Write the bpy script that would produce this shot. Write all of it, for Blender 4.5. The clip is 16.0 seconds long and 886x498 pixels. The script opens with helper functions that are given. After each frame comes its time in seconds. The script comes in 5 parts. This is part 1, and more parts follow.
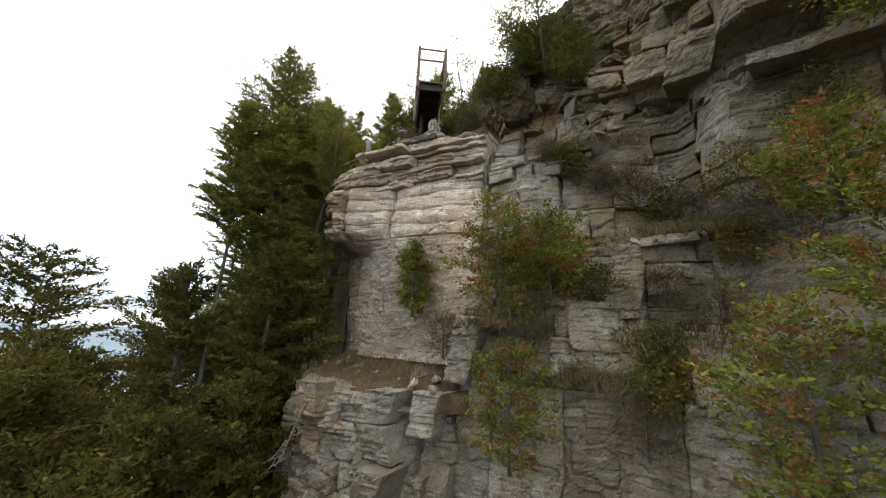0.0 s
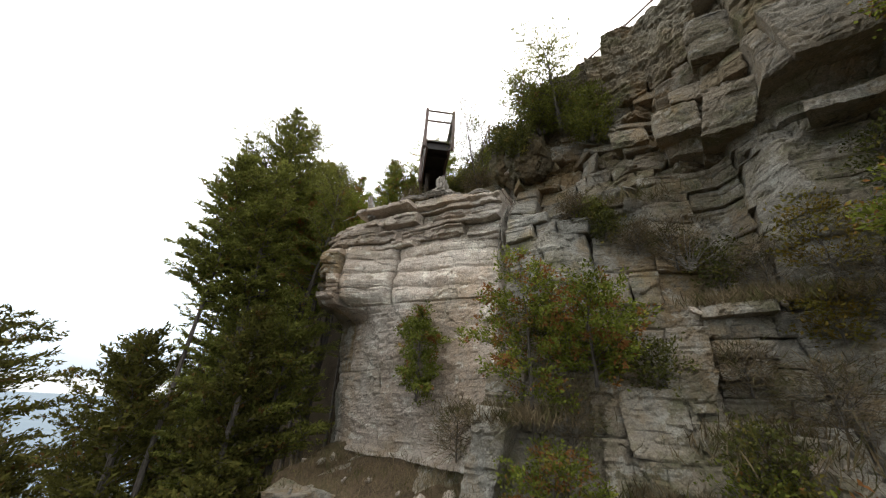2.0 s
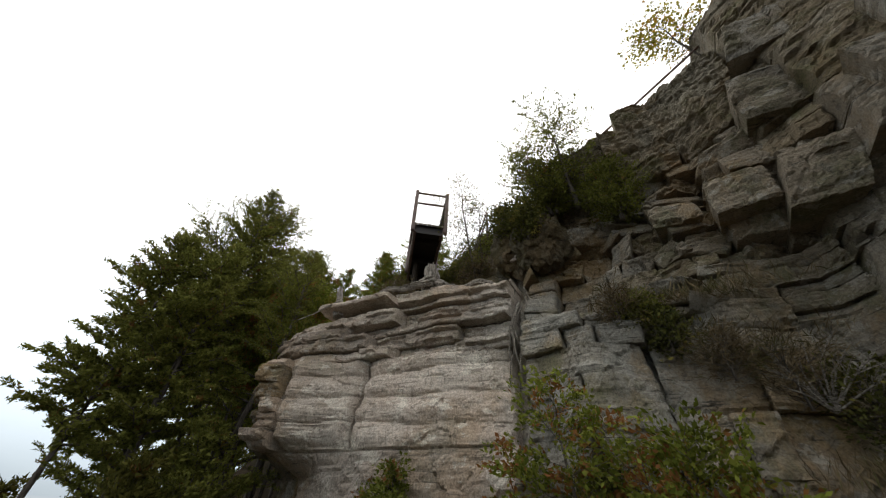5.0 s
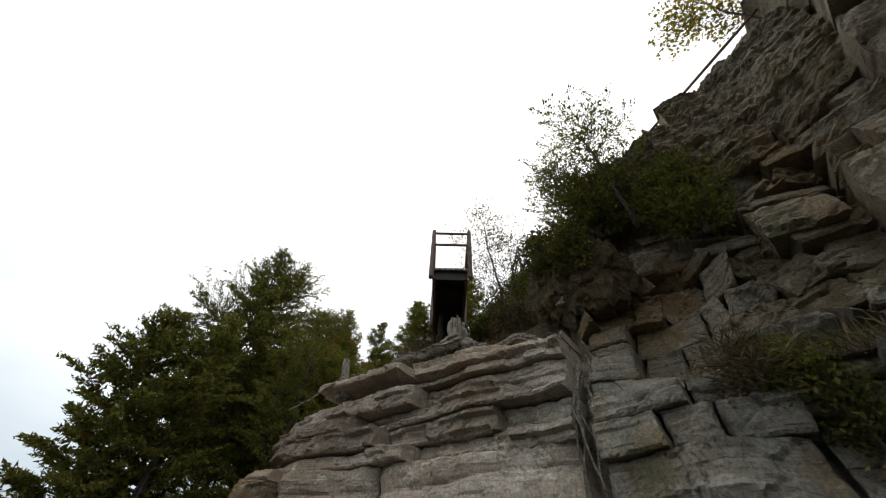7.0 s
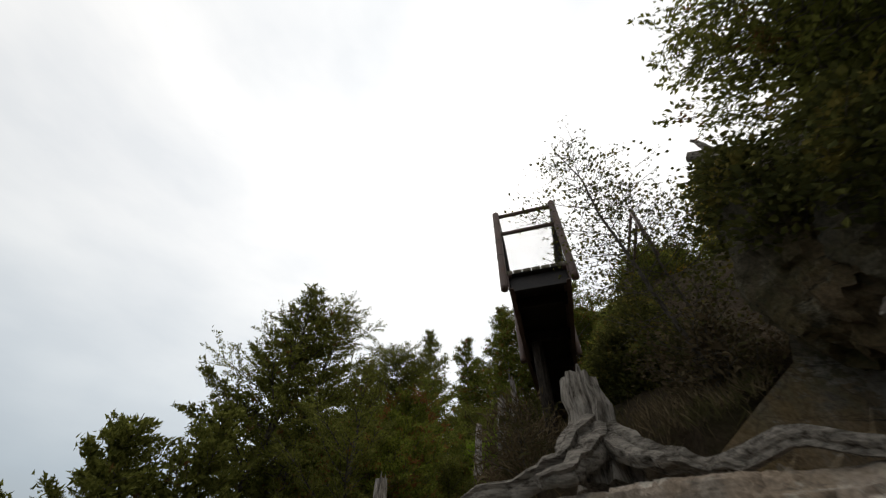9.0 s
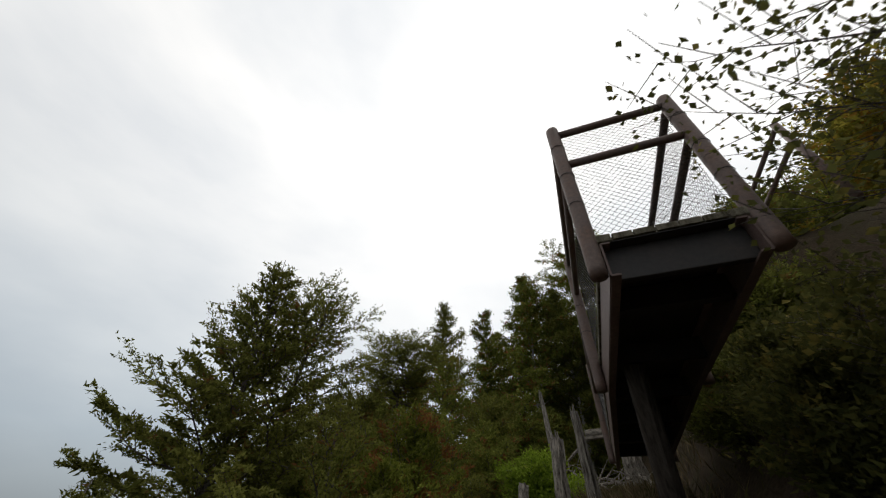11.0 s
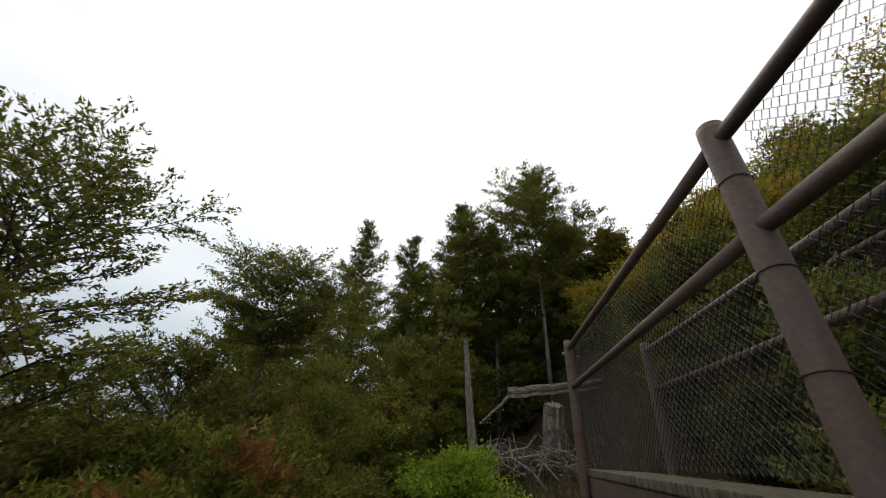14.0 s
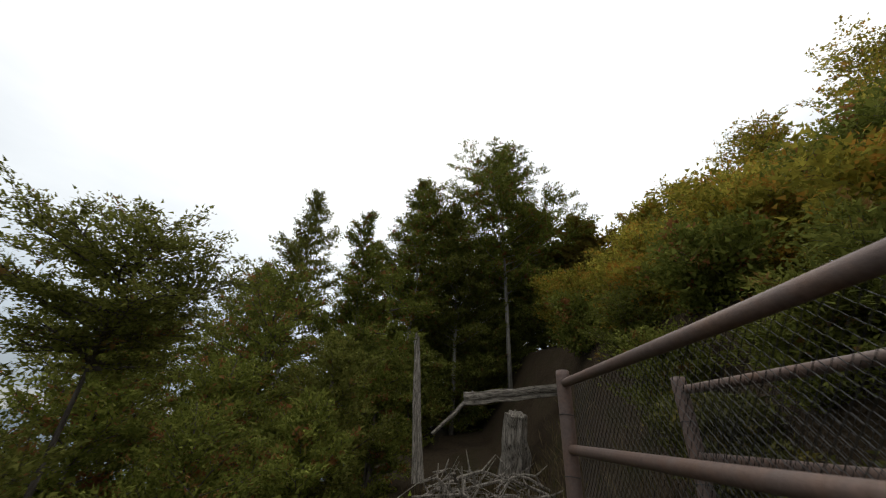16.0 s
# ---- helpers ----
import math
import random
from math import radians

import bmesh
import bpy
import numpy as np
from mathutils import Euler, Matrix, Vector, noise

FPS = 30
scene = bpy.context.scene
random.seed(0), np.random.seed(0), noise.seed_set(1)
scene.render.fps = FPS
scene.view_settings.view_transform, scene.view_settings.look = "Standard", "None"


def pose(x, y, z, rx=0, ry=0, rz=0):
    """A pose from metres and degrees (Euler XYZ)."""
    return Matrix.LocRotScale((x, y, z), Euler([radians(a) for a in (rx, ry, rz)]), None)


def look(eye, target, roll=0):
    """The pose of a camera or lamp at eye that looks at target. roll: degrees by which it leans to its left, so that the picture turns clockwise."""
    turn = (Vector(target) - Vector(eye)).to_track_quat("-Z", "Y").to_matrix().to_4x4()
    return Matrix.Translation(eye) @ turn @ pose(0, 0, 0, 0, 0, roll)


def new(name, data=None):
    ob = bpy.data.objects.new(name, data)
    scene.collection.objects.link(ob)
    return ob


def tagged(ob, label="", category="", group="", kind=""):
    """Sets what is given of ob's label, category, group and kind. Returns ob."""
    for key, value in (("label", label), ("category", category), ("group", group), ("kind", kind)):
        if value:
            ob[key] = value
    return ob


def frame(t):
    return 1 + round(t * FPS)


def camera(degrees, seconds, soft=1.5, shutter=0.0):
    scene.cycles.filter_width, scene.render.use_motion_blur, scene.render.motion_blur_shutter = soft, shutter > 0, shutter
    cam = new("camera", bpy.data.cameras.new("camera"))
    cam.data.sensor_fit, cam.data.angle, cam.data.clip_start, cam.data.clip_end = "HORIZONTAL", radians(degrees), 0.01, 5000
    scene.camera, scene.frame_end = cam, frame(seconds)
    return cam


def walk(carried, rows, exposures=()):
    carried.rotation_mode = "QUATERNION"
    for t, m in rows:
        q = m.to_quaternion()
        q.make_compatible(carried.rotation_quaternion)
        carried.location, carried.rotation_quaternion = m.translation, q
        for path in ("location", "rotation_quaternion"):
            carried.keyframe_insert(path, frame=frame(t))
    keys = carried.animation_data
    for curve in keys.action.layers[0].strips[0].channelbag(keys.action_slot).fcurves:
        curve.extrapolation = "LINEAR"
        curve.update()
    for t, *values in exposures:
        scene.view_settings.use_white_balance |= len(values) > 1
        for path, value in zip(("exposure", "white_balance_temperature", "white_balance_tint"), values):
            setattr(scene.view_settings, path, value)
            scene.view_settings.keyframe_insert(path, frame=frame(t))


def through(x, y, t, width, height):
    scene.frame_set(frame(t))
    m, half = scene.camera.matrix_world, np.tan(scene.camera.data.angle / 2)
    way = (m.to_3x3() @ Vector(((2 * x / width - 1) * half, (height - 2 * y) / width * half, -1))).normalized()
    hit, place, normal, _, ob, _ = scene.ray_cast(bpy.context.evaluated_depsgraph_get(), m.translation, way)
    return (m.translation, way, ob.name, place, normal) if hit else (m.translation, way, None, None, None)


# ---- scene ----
cam = camera(103.9, 16.0, soft=1.1, shutter=0.25)
PATH = [
    (0, (0.202, 1.191, 13.198), (0.401, 3.12, 13.689), 2.3),
    (0.5, (0.172, 1.412, 13.212), (0.355, 3.319, 13.787), 2.5),
    (1, (0.105, 1.695, 13.272), (0.285, 3.572, 13.936), 2.7),
    (1.5, (0.047, 1.993, 13.374), (0.23, 3.835, 14.132), 2.8),
    (1.8, (-0.016, 2.14, 13.477), (0.188, 3.963, 14.274), 2.6),
    (2, (0.009, 2.227, 13.476), (0.202, 4.029, 14.321), 3.0),
    (2.5, (-0.056, 2.475, 13.58), (0.161, 4.23, 14.514), 3.0),
    (3, (-0.053, 2.752, 13.74), (0.174, 4.462, 14.751), 3.0),
    (3.1, (-0.057, 2.789, 13.762), (0.169, 4.489, 14.791), 3.1),
    (3.5, (-0.008, 3.063, 13.934), (0.223, 4.727, 15.019), 3.1),
    (4, (0.062, 3.382, 14.134), (0.29, 4.992, 15.297), 3.0),
    (4.2, (0.107, 3.494, 14.198), (0.324, 5.081, 15.396), 3.2),
    (6.3, (0.467, 4.48, 15.135), (0.519, 5.881, 16.561), 2.8),
    (6.5, (0.507, 4.592, 15.227), (0.531, 5.974, 16.672), 2.9),
    (7, (0.567, 4.838, 15.519), (0.519, 6.192, 16.991), 2.9),
    (7.5, (0.611, 5.142, 15.886), (0.483, 6.478, 17.369), 2.9),
    (7.6, (0.614, 5.223, 15.993), (0.475, 6.563, 17.472), 2.6),
    (8, (0.641, 5.625, 16.424), (0.415, 6.944, 17.911), 2.8),
    (8.5, (0.592, 6.269, 17.061), (0.235, 7.568, 18.54), 2.8),
    (9, (0.489, 6.867, 17.611), (0.035, 8.146, 19.08), 3.0),
    (9.5, (0.348, 7.342, 18.057), (-0.158, 8.609, 19.519), 3.2),
    (10, (0.199, 7.755, 18.473), (-0.344, 9.028, 19.917), 3.3),
    (10.2, (0.156, 7.923, 18.633), (-0.406, 9.2, 20.066), 3.4),
    (12.3, (-0.584, 9.306, 19.953), (-1.04, 10.904, 21.066), 3.6),
    (12.5, (-0.652, 9.499, 20.039), (-1.075, 11.119, 21.134), 3.7),
    (13, (-0.757, 10.005, 20.291), (-1.104, 11.667, 21.348), 3.8),
    (13.5, (-0.776, 10.455, 20.526), (-1.058, 12.146, 21.555), 3.9),
    (14, (-0.764, 10.818, 20.721), (-0.991, 12.532, 21.727), 3.9),
    (14.5, (-0.762, 11.137, 20.871), (-0.936, 12.868, 21.859), 3.6),
    (15, (-0.676, 11.515, 21.127), (-0.799, 13.275, 22.068), 3.6),
    (15.5, (-0.701, 11.915, 21.271), (-0.774, 13.68, 22.215), 3.6),
    (16, (-0.675, 12.303, 21.462), (-0.692, 14.075, 22.39), 3.4),
]
EXPOSURE = ((0, 1.56), (3.5, 1.29), (4.2, 1.07), (6.5, 0.5), (7.5, 0.33), (9, 0.0), (10, -0.1), (12.5, 0.05), (13.5, 0.17), (16, 0.22))
walk(cam, [(t, look(eye, target, roll)) for t, eye, target, roll in PATH], EXPOSURE)

# ---- world, sun ----
world = bpy.data.worlds.new("overcast_sky")
scene.world = world
world.use_nodes = True
wn, wl = world.node_tree.nodes, world.node_tree.links
wn.clear()
w_out, w_bg = wn.new("ShaderNodeOutputWorld"), wn.new("ShaderNodeBackground")
w_sky = wn.new("ShaderNodeTexSky")
w_sky.sky_type, w_sky.sun_disc = "NISHITA", False
w_sky.sun_elevation, w_sky.sun_rotation = radians(58), radians(-6)
w_sky.air_density, w_sky.dust_density = 1.0, 3.0
w_dim = wn.new("ShaderNodeVectorMath")
w_dim.operation = "SCALE"
w_dim.inputs["Scale"].default_value = 0.10
w_co, w_map, w_noise = wn.new("ShaderNodeTexCoord"), wn.new("ShaderNodeMapping"), wn.new("ShaderNodeTexNoise")
w_map.inputs["Scale"].default_value = (1.0, 1.0, 2.6)
w_noise.inputs["Scale"].default_value, w_noise.inputs["Detail"].default_value = 1.6, 6.0
w_ramp = wn.new("ShaderNodeValToRGB")
w_ramp.color_ramp.elements[0].position, w_ramp.color_ramp.elements[0].color = 0.36, (0.80, 0.82, 0.835, 1)
w_ramp.color_ramp.elements[1].position, w_ramp.color_ramp.elements[1].color = 0.60, (1.0, 0.992, 0.972, 1)
# the cloud is thinner and brighter round the hidden sun
w_dot, w_glow = wn.new("ShaderNodeVectorMath"), wn.new("ShaderNodeMapRange")
w_dot.operation = "DOT_PRODUCT"
w_dot.inputs[1].default_value = (math.sin(radians(6)) * -math.cos(radians(58)), math.cos(radians(6)) * math.cos(radians(58)), math.sin(radians(58)))
w_glow.inputs["From Min"].default_value, w_glow.inputs["From Max"].default_value = 0.2, 1.0
w_glow.inputs["To Min"].default_value, w_glow.inputs["To Max"].default_value = 0.86, 1.25
w_cloud, w_mix = wn.new("ShaderNodeVectorMath"), wn.new("ShaderNodeMix")
w_cloud.operation = "SCALE"
w_mix.data_type = "RGBA"
w_mix.inputs["Factor"].default_value = 0.93
wl.new(w_co.outputs["Generated"], w_map.inputs["Vector"])
wl.new(w_map.outputs["Vector"], w_noise.inputs["Vector"])
wl.new(w_noise.outputs["Fac"], w_ramp.inputs["Fac"])
wl.new(w_co.outputs["Generated"], w_dot.inputs[0])
wl.new(w_dot.outputs["Value"], w_glow.inputs["Value"])
# the cloud sheet darkens and turns bluer towards the horizon
w_sep, w_low = wn.new("ShaderNodeSeparateXYZ"), wn.new("ShaderNodeValToRGB")
w_low.color_ramp.elements[0].position, w_low.color_ramp.elements[0].color = 0.0, (0.50, 0.51, 0.50, 1)
w_low.color_ramp.elements[1].position, w_low.color_ramp.elements[1].color = 0.62, (1, 1, 1, 1)
for w_at, w_tint in ((0.02, (0.50, 0.51, 0.50, 1)), (0.035, (0.34, 0.39, 0.43, 1)), (0.16, (0.54, 0.61, 0.67, 1)), (0.30, (0.74, 0.79, 0.83, 1))):
    w_low.color_ramp.elements.new(w_at).color = w_tint
w_mul = wn.new("ShaderNodeMix")
w_mul.data_type, w_mul.blend_type = "RGBA", "MULTIPLY"
w_mul.inputs["Factor"].default_value = 1.0
wl.new(w_co.outputs["Generated"], w_sep.inputs["Vector"])
wl.new(w_sep.outputs["Z"], w_low.inputs["Fac"])
wl.new(w_ramp.outputs["Color"], w_mul.inputs["A"])
wl.new(w_low.outputs["Color"], w_mul.inputs["B"])
wl.new(w_mul.outputs["Result"], w_cloud.inputs[0])
wl.new(w_glow.outputs["Result"], w_cloud.inputs["Scale"])
wl.new(w_sky.outputs["Color"], w_dim.inputs[0])
wl.new(w_dim.outputs["Vector"], w_mix.inputs["A"])
wl.new(w_cloud.outputs["Vector"], w_mix.inputs["B"])
wl.new(w_mix.outputs["Result"], w_bg.inputs["Color"])
w_bg.inputs["Strength"].default_value = 1.0
wl.new(w_bg.outputs["Background"], w_out.inputs["Surface"])
sun = new("sun", bpy.data.lights.new("sun", "SUN"))
sun.data.energy, sun.data.angle, sun.data.color = 0.7, radians(30), (1.0, 0.96, 0.9)
sun.matrix_world = look((0, 0, 60), (4.0 * math.sin(radians(6)), -38 * math.cos(radians(6)), 0))


# ---- materials ----
def material(name, rough=0.9, metal=0.0, spec=0.3):
    m = bpy.data.materials.new(name)
    m.use_nodes = True
    b = m.node_tree.nodes["Principled BSDF"]
    b.inputs["Roughness"].default_value, b.inputs["Metallic"].default_value = rough, metal
    b.inputs["Specular IOR Level"].default_value = spec
    return m, m.node_tree.nodes, m.node_tree.links, b


def noise_node(n, l, co, scale, detail=5.0, stretch=None, rough=0.6):
    t = n.new("ShaderNodeTexNoise")
    t.inputs["Scale"].default_value, t.inputs["Detail"].default_value, t.inputs["Roughness"].default_value = scale, detail, rough
    if stretch:
        mp = n.new("ShaderNodeMapping")
        mp.inputs["Scale"].default_value = stretch
        l.new(co, mp.inputs["Vector"])
        co = mp.outputs["Vector"]
    l.new(co, t.inputs["Vector"])
    return t.outputs["Fac"]


def ramp(n, l, fac, *stops):
    r = n.new("ShaderNodeValToRGB")
    e = r.color_ramp.elements
    while len(e) < len(stops):
        e.new(0.5)
    for k, (p, c) in enumerate(stops):
        e[k].position, e[k].color = p, (*c, 1)
    l.new(fac, r.inputs["Fac"])
    return r.outputs["Color"]


def mix(n, l, fac, a, b, mode="MIX"):
    m = n.new("ShaderNodeMix")
    m.data_type, m.blend_type = "RGBA", mode
    for key, v in (("Factor", fac), ("A", a), ("B", b)):
        if isinstance(v, (int, float)):
            m.inputs[key].default_value = v
        elif isinstance(v, tuple):
            m.inputs[key].default_value = (*v, 1)
        else:
            l.new(v, m.inputs[key])
    return m.outputs["Result"]


def bump(n, l, b, height, strength, distance):
    k = n.new("ShaderNodeBump")
    k.inputs["Strength"].default_value, k.inputs["Distance"].default_value = strength, distance
    l.new(height, k.inputs["Height"])
    l.new(k.outputs["Normal"], b.inputs["Normal"])


def grey(v):
    return (v, v, v)


def rock_material(name, dark, pale, warm, lichen, rust):
    """Weathered bedded limestone: broad tones, rain streaks, thin dark bedding lines, lichen, rust and grain."""
    m, n, l, b = material(name, 0.93, 0, 0.15)
    co = n.new("ShaderNodeTexCoord").outputs["Object"]
    rnd = n.new("ShaderNodeObjectInfo").outputs["Random"]
    big = noise_node(n, l, co, 0.5, 5, None, 0.6)
    streak = noise_node(n, l, co, 1.3, 7, (1.8, 1.8, 0.4), 0.65)
    line = noise_node(n, l, co, 3.0, 9, (0.45, 0.45, 6.0), 0.72)
    moss = noise_node(n, l, co, 1.0, 10, None, 0.75)
    stain = noise_node(n, l, co, 0.42, 8, (1.2, 1.2, 0.7), 0.7)
    spot = noise_node(n, l, co, 9, 9, None, 0.72)
    fine = noise_node(n, l, co, 38, 9, None, 0.75)
    mid = tuple(p * 0.55 + q * 0.45 for p, q in zip(dark, pale))
    bright = tuple(min(0.72, v * 1.45) for v in pale)
    c = ramp(n, l, streak, (0.30, mid), (0.47, pale), (0.62, tuple(v * 1.1 for v in pale)), (0.72, bright))
    c = mix(n, l, ramp(n, l, big, (0.40, grey(0)), (0.53, grey(0.85))), c, warm)
    c = mix(n, l, ramp(n, l, moss, (0.50, grey(0)), (0.62, grey(0.8))), c, lichen)
    c = mix(n, l, ramp(n, l, stain, (0.51, grey(0)), (0.60, grey(0.7))), c, rust)
    patch = noise_node(n, l, co, 2.6, 9, (1.0, 1.0, 1.6), 0.68)
    c = mix(n, l, ramp(n, l, patch, (0.565, grey(0)), (0.60, grey(0.55))), c, bright)
    c = mix(n, l, ramp(n, l, patch, (0.36, grey(0.6)), (0.43, grey(0))), c, mid)
    c = mix(n, l, ramp(n, l, line, (0.34, grey(0.9)), (0.41, grey(0))), c, dark)
    c = mix(n, l, ramp(n, l, spot, (0.35, grey(0.6)), (0.43, grey(0))), c, dark)
    c = mix(n, l, ramp(n, l, spot, (0.60, grey(0)), (0.68, grey(0.5))), c, bright)
    vor = n.new("ShaderNodeTexVoronoi")
    vor.feature = "DISTANCE_TO_EDGE"
    vor.inputs["Scale"].default_value = 1.0
    jit = n.new("ShaderNodeVectorMath")
    jit.operation = "MULTIPLY_ADD"
    l.new(co, jit.inputs[0])
    jit.inputs[1].default_value = (1.5, 1.5, 2.6)
    l.new(mix(n, l, 0.5, grey(0), patch), jit.inputs[2])
    l.new(jit.outputs["Vector"], vor.inputs["Vector"])
    c = mix(n, l, ramp(n, l, vor.outputs["Distance"], (0.003, grey(0.4)), (0.014, grey(0))), c, dark)
    c = mix(n, l, 0.9, c, ramp(n, l, fine, (0.30, grey(0.45)), (0.62, grey(1.22))), "MULTIPLY")
    tone = n.new("ShaderNodeMapRange")
    tone.inputs["To Min"].default_value, tone.inputs["To Max"].default_value = 0.74, 1.2
    l.new(rnd, tone.inputs["Value"])
    v = n.new("ShaderNodeVectorMath")
    v.operation = "SCALE"
    l.new(c, v.inputs[0])
    l.new(tone.outputs["Result"], v.inputs["Scale"])
    l.new(v.outputs["Vector"], b.inputs["Base Color"])
    h = mix(n, l, 0.4, mix(n, l, 0.45, line, spot), fine)
    bump(n, l, b, h, 1.0, 0.07)
    return m


ROCK = rock_material("grey_limestone", (0.048, 0.043, 0.034), (0.280, 0.262, 0.222), (0.250, 0.200, 0.140), (0.135, 0.130, 0.072), (0.245, 0.160, 0.075))
PALE = rock_material("pale_limestone", (0.135, 0.114, 0.092), (0.52, 0.46, 0.388), (0.43, 0.345, 0.275), (0.285, 0.25, 0.185), (0.38, 0.28, 0.19))
CRUST = rock_material("brown_crusted_limestone", (0.040, 0.034, 0.024), (0.225, 0.196, 0.146), (0.195, 0.148, 0.092), (0.105, 0.104, 0.046), (0.200, 0.124, 0.056))
MOSSY = rock_material("mossy_dark_boulder", (0.025, 0.022, 0.016), (0.125, 0.112, 0.080), (0.11, 0.088, 0.055), (0.07, 0.072, 0.026), (0.12, 0.08, 0.04))


def leaf_material(name, lo, hi, odd, odd_share=0.06, through=0.25):
    m, n, l, b = material(name, 0.9, 0, 0.05)
    rnd = n.new("ShaderNodeNewGeometry").outputs["Random Per Island"]
    co = n.new("ShaderNodeTexCoord").outputs["Object"]
    clump = noise_node(n, l, co, 0.9, 3)
    c = ramp(n, l, rnd, (0.0, lo), (1.0, hi))
    turned = noise_node(n, l, co, 3.2, 3)
    edge = 0.68 - 1.1 * odd_share
    c = mix(n, l, ramp(n, l, turned, (edge, grey(0)), (edge + 0.05, grey(0.85))), c, odd)
    c = mix(n, l, 0.75, c, ramp(n, l, clump, (0.32, grey(0.55)), (0.68, grey(1.35))), "MULTIPLY")
    l.new(c, b.inputs["Base Color"])
    t, add, out = n.new("ShaderNodeBsdfTranslucent"), n.new("ShaderNodeMixShader"), n["Material Output"]
    l.new(c, t.inputs["Color"])
    add.inputs["Fac"].default_value = through
    l.new(b.outputs["BSDF"], add.inputs[1])
    l.new(t.outputs["BSDF"], add.inputs[2])
    l.new(add.outputs["Shader"], out.inputs["Surface"])
    return m


CEDAR = leaf_material("cedar_sprays", (0.088, 0.095, 0.021), (0.225, 0.225, 0.052), (0.22, 0.11, 0.04), 0.05, 0.4)
# olive cedar leaves with the crowns' own shade put into the colour
CEDAR_SHADED = leaf_material("shaded_olive_cedar_sprays", (0.040, 0.040, 0.010), (0.105, 0.096, 0.022), (0.12, 0.06, 0.02), 0.06, 0.3)
RIDGE_SPRAYS = leaf_material("ridge_cedar_sprays", (0.094, 0.107, 0.022), (0.236, 0.246, 0.053), (0.20, 0.10, 0.035), 0.07, 0.35)
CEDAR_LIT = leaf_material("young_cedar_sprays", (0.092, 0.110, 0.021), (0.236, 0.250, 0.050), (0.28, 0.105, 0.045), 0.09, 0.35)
RUSTY_SPRAYS = leaf_material("rusty_cedar_sprays", (0.085, 0.105, 0.016), (0.25, 0.27, 0.045), (0.27, 0.10, 0.04), 0.13, 0.35)
AUTUMN = leaf_material("turning_leaves", (0.15, 0.145, 0.022), (0.40, 0.34, 0.055), (0.40, 0.20, 0.035), 0.12, 0.5)
ORANGE = leaf_material("orange_leaves", (0.13, 0.095, 0.022), (0.24, 0.16, 0.035), (0.17, 0.15, 0.03), 0.2, 0.35)
BRIGHT = leaf_material("bright_green_leaves", (0.14, 0.21, 0.02), (0.31, 0.41, 0.045), (0.34, 0.36, 0.05), 0.05, 0.4)
BIRCH = leaf_material("birch_leaves", (0.061, 0.066, 0.022), (0.132, 0.127, 0.033), (0.220, 0.176, 0.044), 0.1, 0.3)
GRASS = leaf_material("dry_grass_blades", (0.080, 0.060, 0.033), (0.20, 0.150, 0.086), (0.070, 0.066, 0.024), 0.15, 0.2)


def bark_material(name, lo, hi, grain=7.0, stretch=(4, 4, 0.45)):
    m, n, l, b = material(name, 0.95, 0, 0.15)
    co = n.new("ShaderNodeTexCoord").outputs["Object"]
    s = noise_node(n, l, co, grain, 8, stretch, 0.72)
    l.new(ramp(n, l, s, (0.36, lo), (0.60, hi)), b.inputs["Base Color"])
    bump(n, l, b, s, 1.0, 0.035)
    return m


BARK = bark_material("grey_brown_bark", (0.035, 0.028, 0.022), (0.14, 0.12, 0.10))
PALE_BARK = bark_material("pale_cedar_bark", (0.10, 0.09, 0.075), (0.30, 0.27, 0.235))
ROOTWOOD = bark_material("weathered_root_wood", (0.045, 0.036, 0.027), (0.34, 0.30, 0.25), 9.0, (0.5, 3.5, 4))
POSTWOOD = bark_material("dark_post_wood", (0.018, 0.014, 0.011), (0.06, 0.048, 0.038))
DEADWOOD = bark_material("weathered_silver_wood", (0.05, 0.04, 0.03), (0.40, 0.355, 0.30), 9.0)


def soil_material(name="leaf_strewn_soil", k=1.0):
    m, n, l, b = material(name, 1.0, 0, 0.1)
    co = n.new("ShaderNodeTexCoord").outputs["Object"]
    a, f = noise_node(n, l, co, 0.8, 8, None, 0.7), noise_node(n, l, co, 22, 6, None, 0.7)
    c = ramp(n, l, a, (0.3, (0.026 * k, 0.020 * k, 0.012 * k)), (0.5, (0.062 * k, 0.044 * k, 0.027 * k)), (0.7, (0.036 * k, 0.034 * k, 0.014 * k)))
    c = mix(n, l, 0.8, c, ramp(n, l, f, (0.3, grey(0.4)), (0.65, grey(1.5))), "MULTIPLY")
    l.new(c, b.inputs["Base Color"])
    bump(n, l, b, f, 0.9, 0.05)
    return m


SOIL = soil_material(k=1.7)
HUMUS = soil_material("dark_humus", 0.85)


def steel_material(name, base, rust):
    m, n, l, b = material(name, 0.6, 0.15, 0.4)
    co = n.new("ShaderNodeTexCoord").outputs["Object"]
    a, f = noise_node(n, l, co, 5, 8, None, 0.7), noise_node(n, l, co, 45, 6, None, 0.7)
    c = mix(n, l, ramp(n, l, a, (0.45, grey(0)), (0.68, grey(0.9))), base, rust)
    c = mix(n, l, 0.6, c, ramp(n, l, f, (0.3, grey(0.6)), (0.65, grey(1.25))), "MULTIPLY")
    l.new(c, b.inputs["Base Color"])
    bump(n, l, b, f, 0.4, 0.006)
    return m


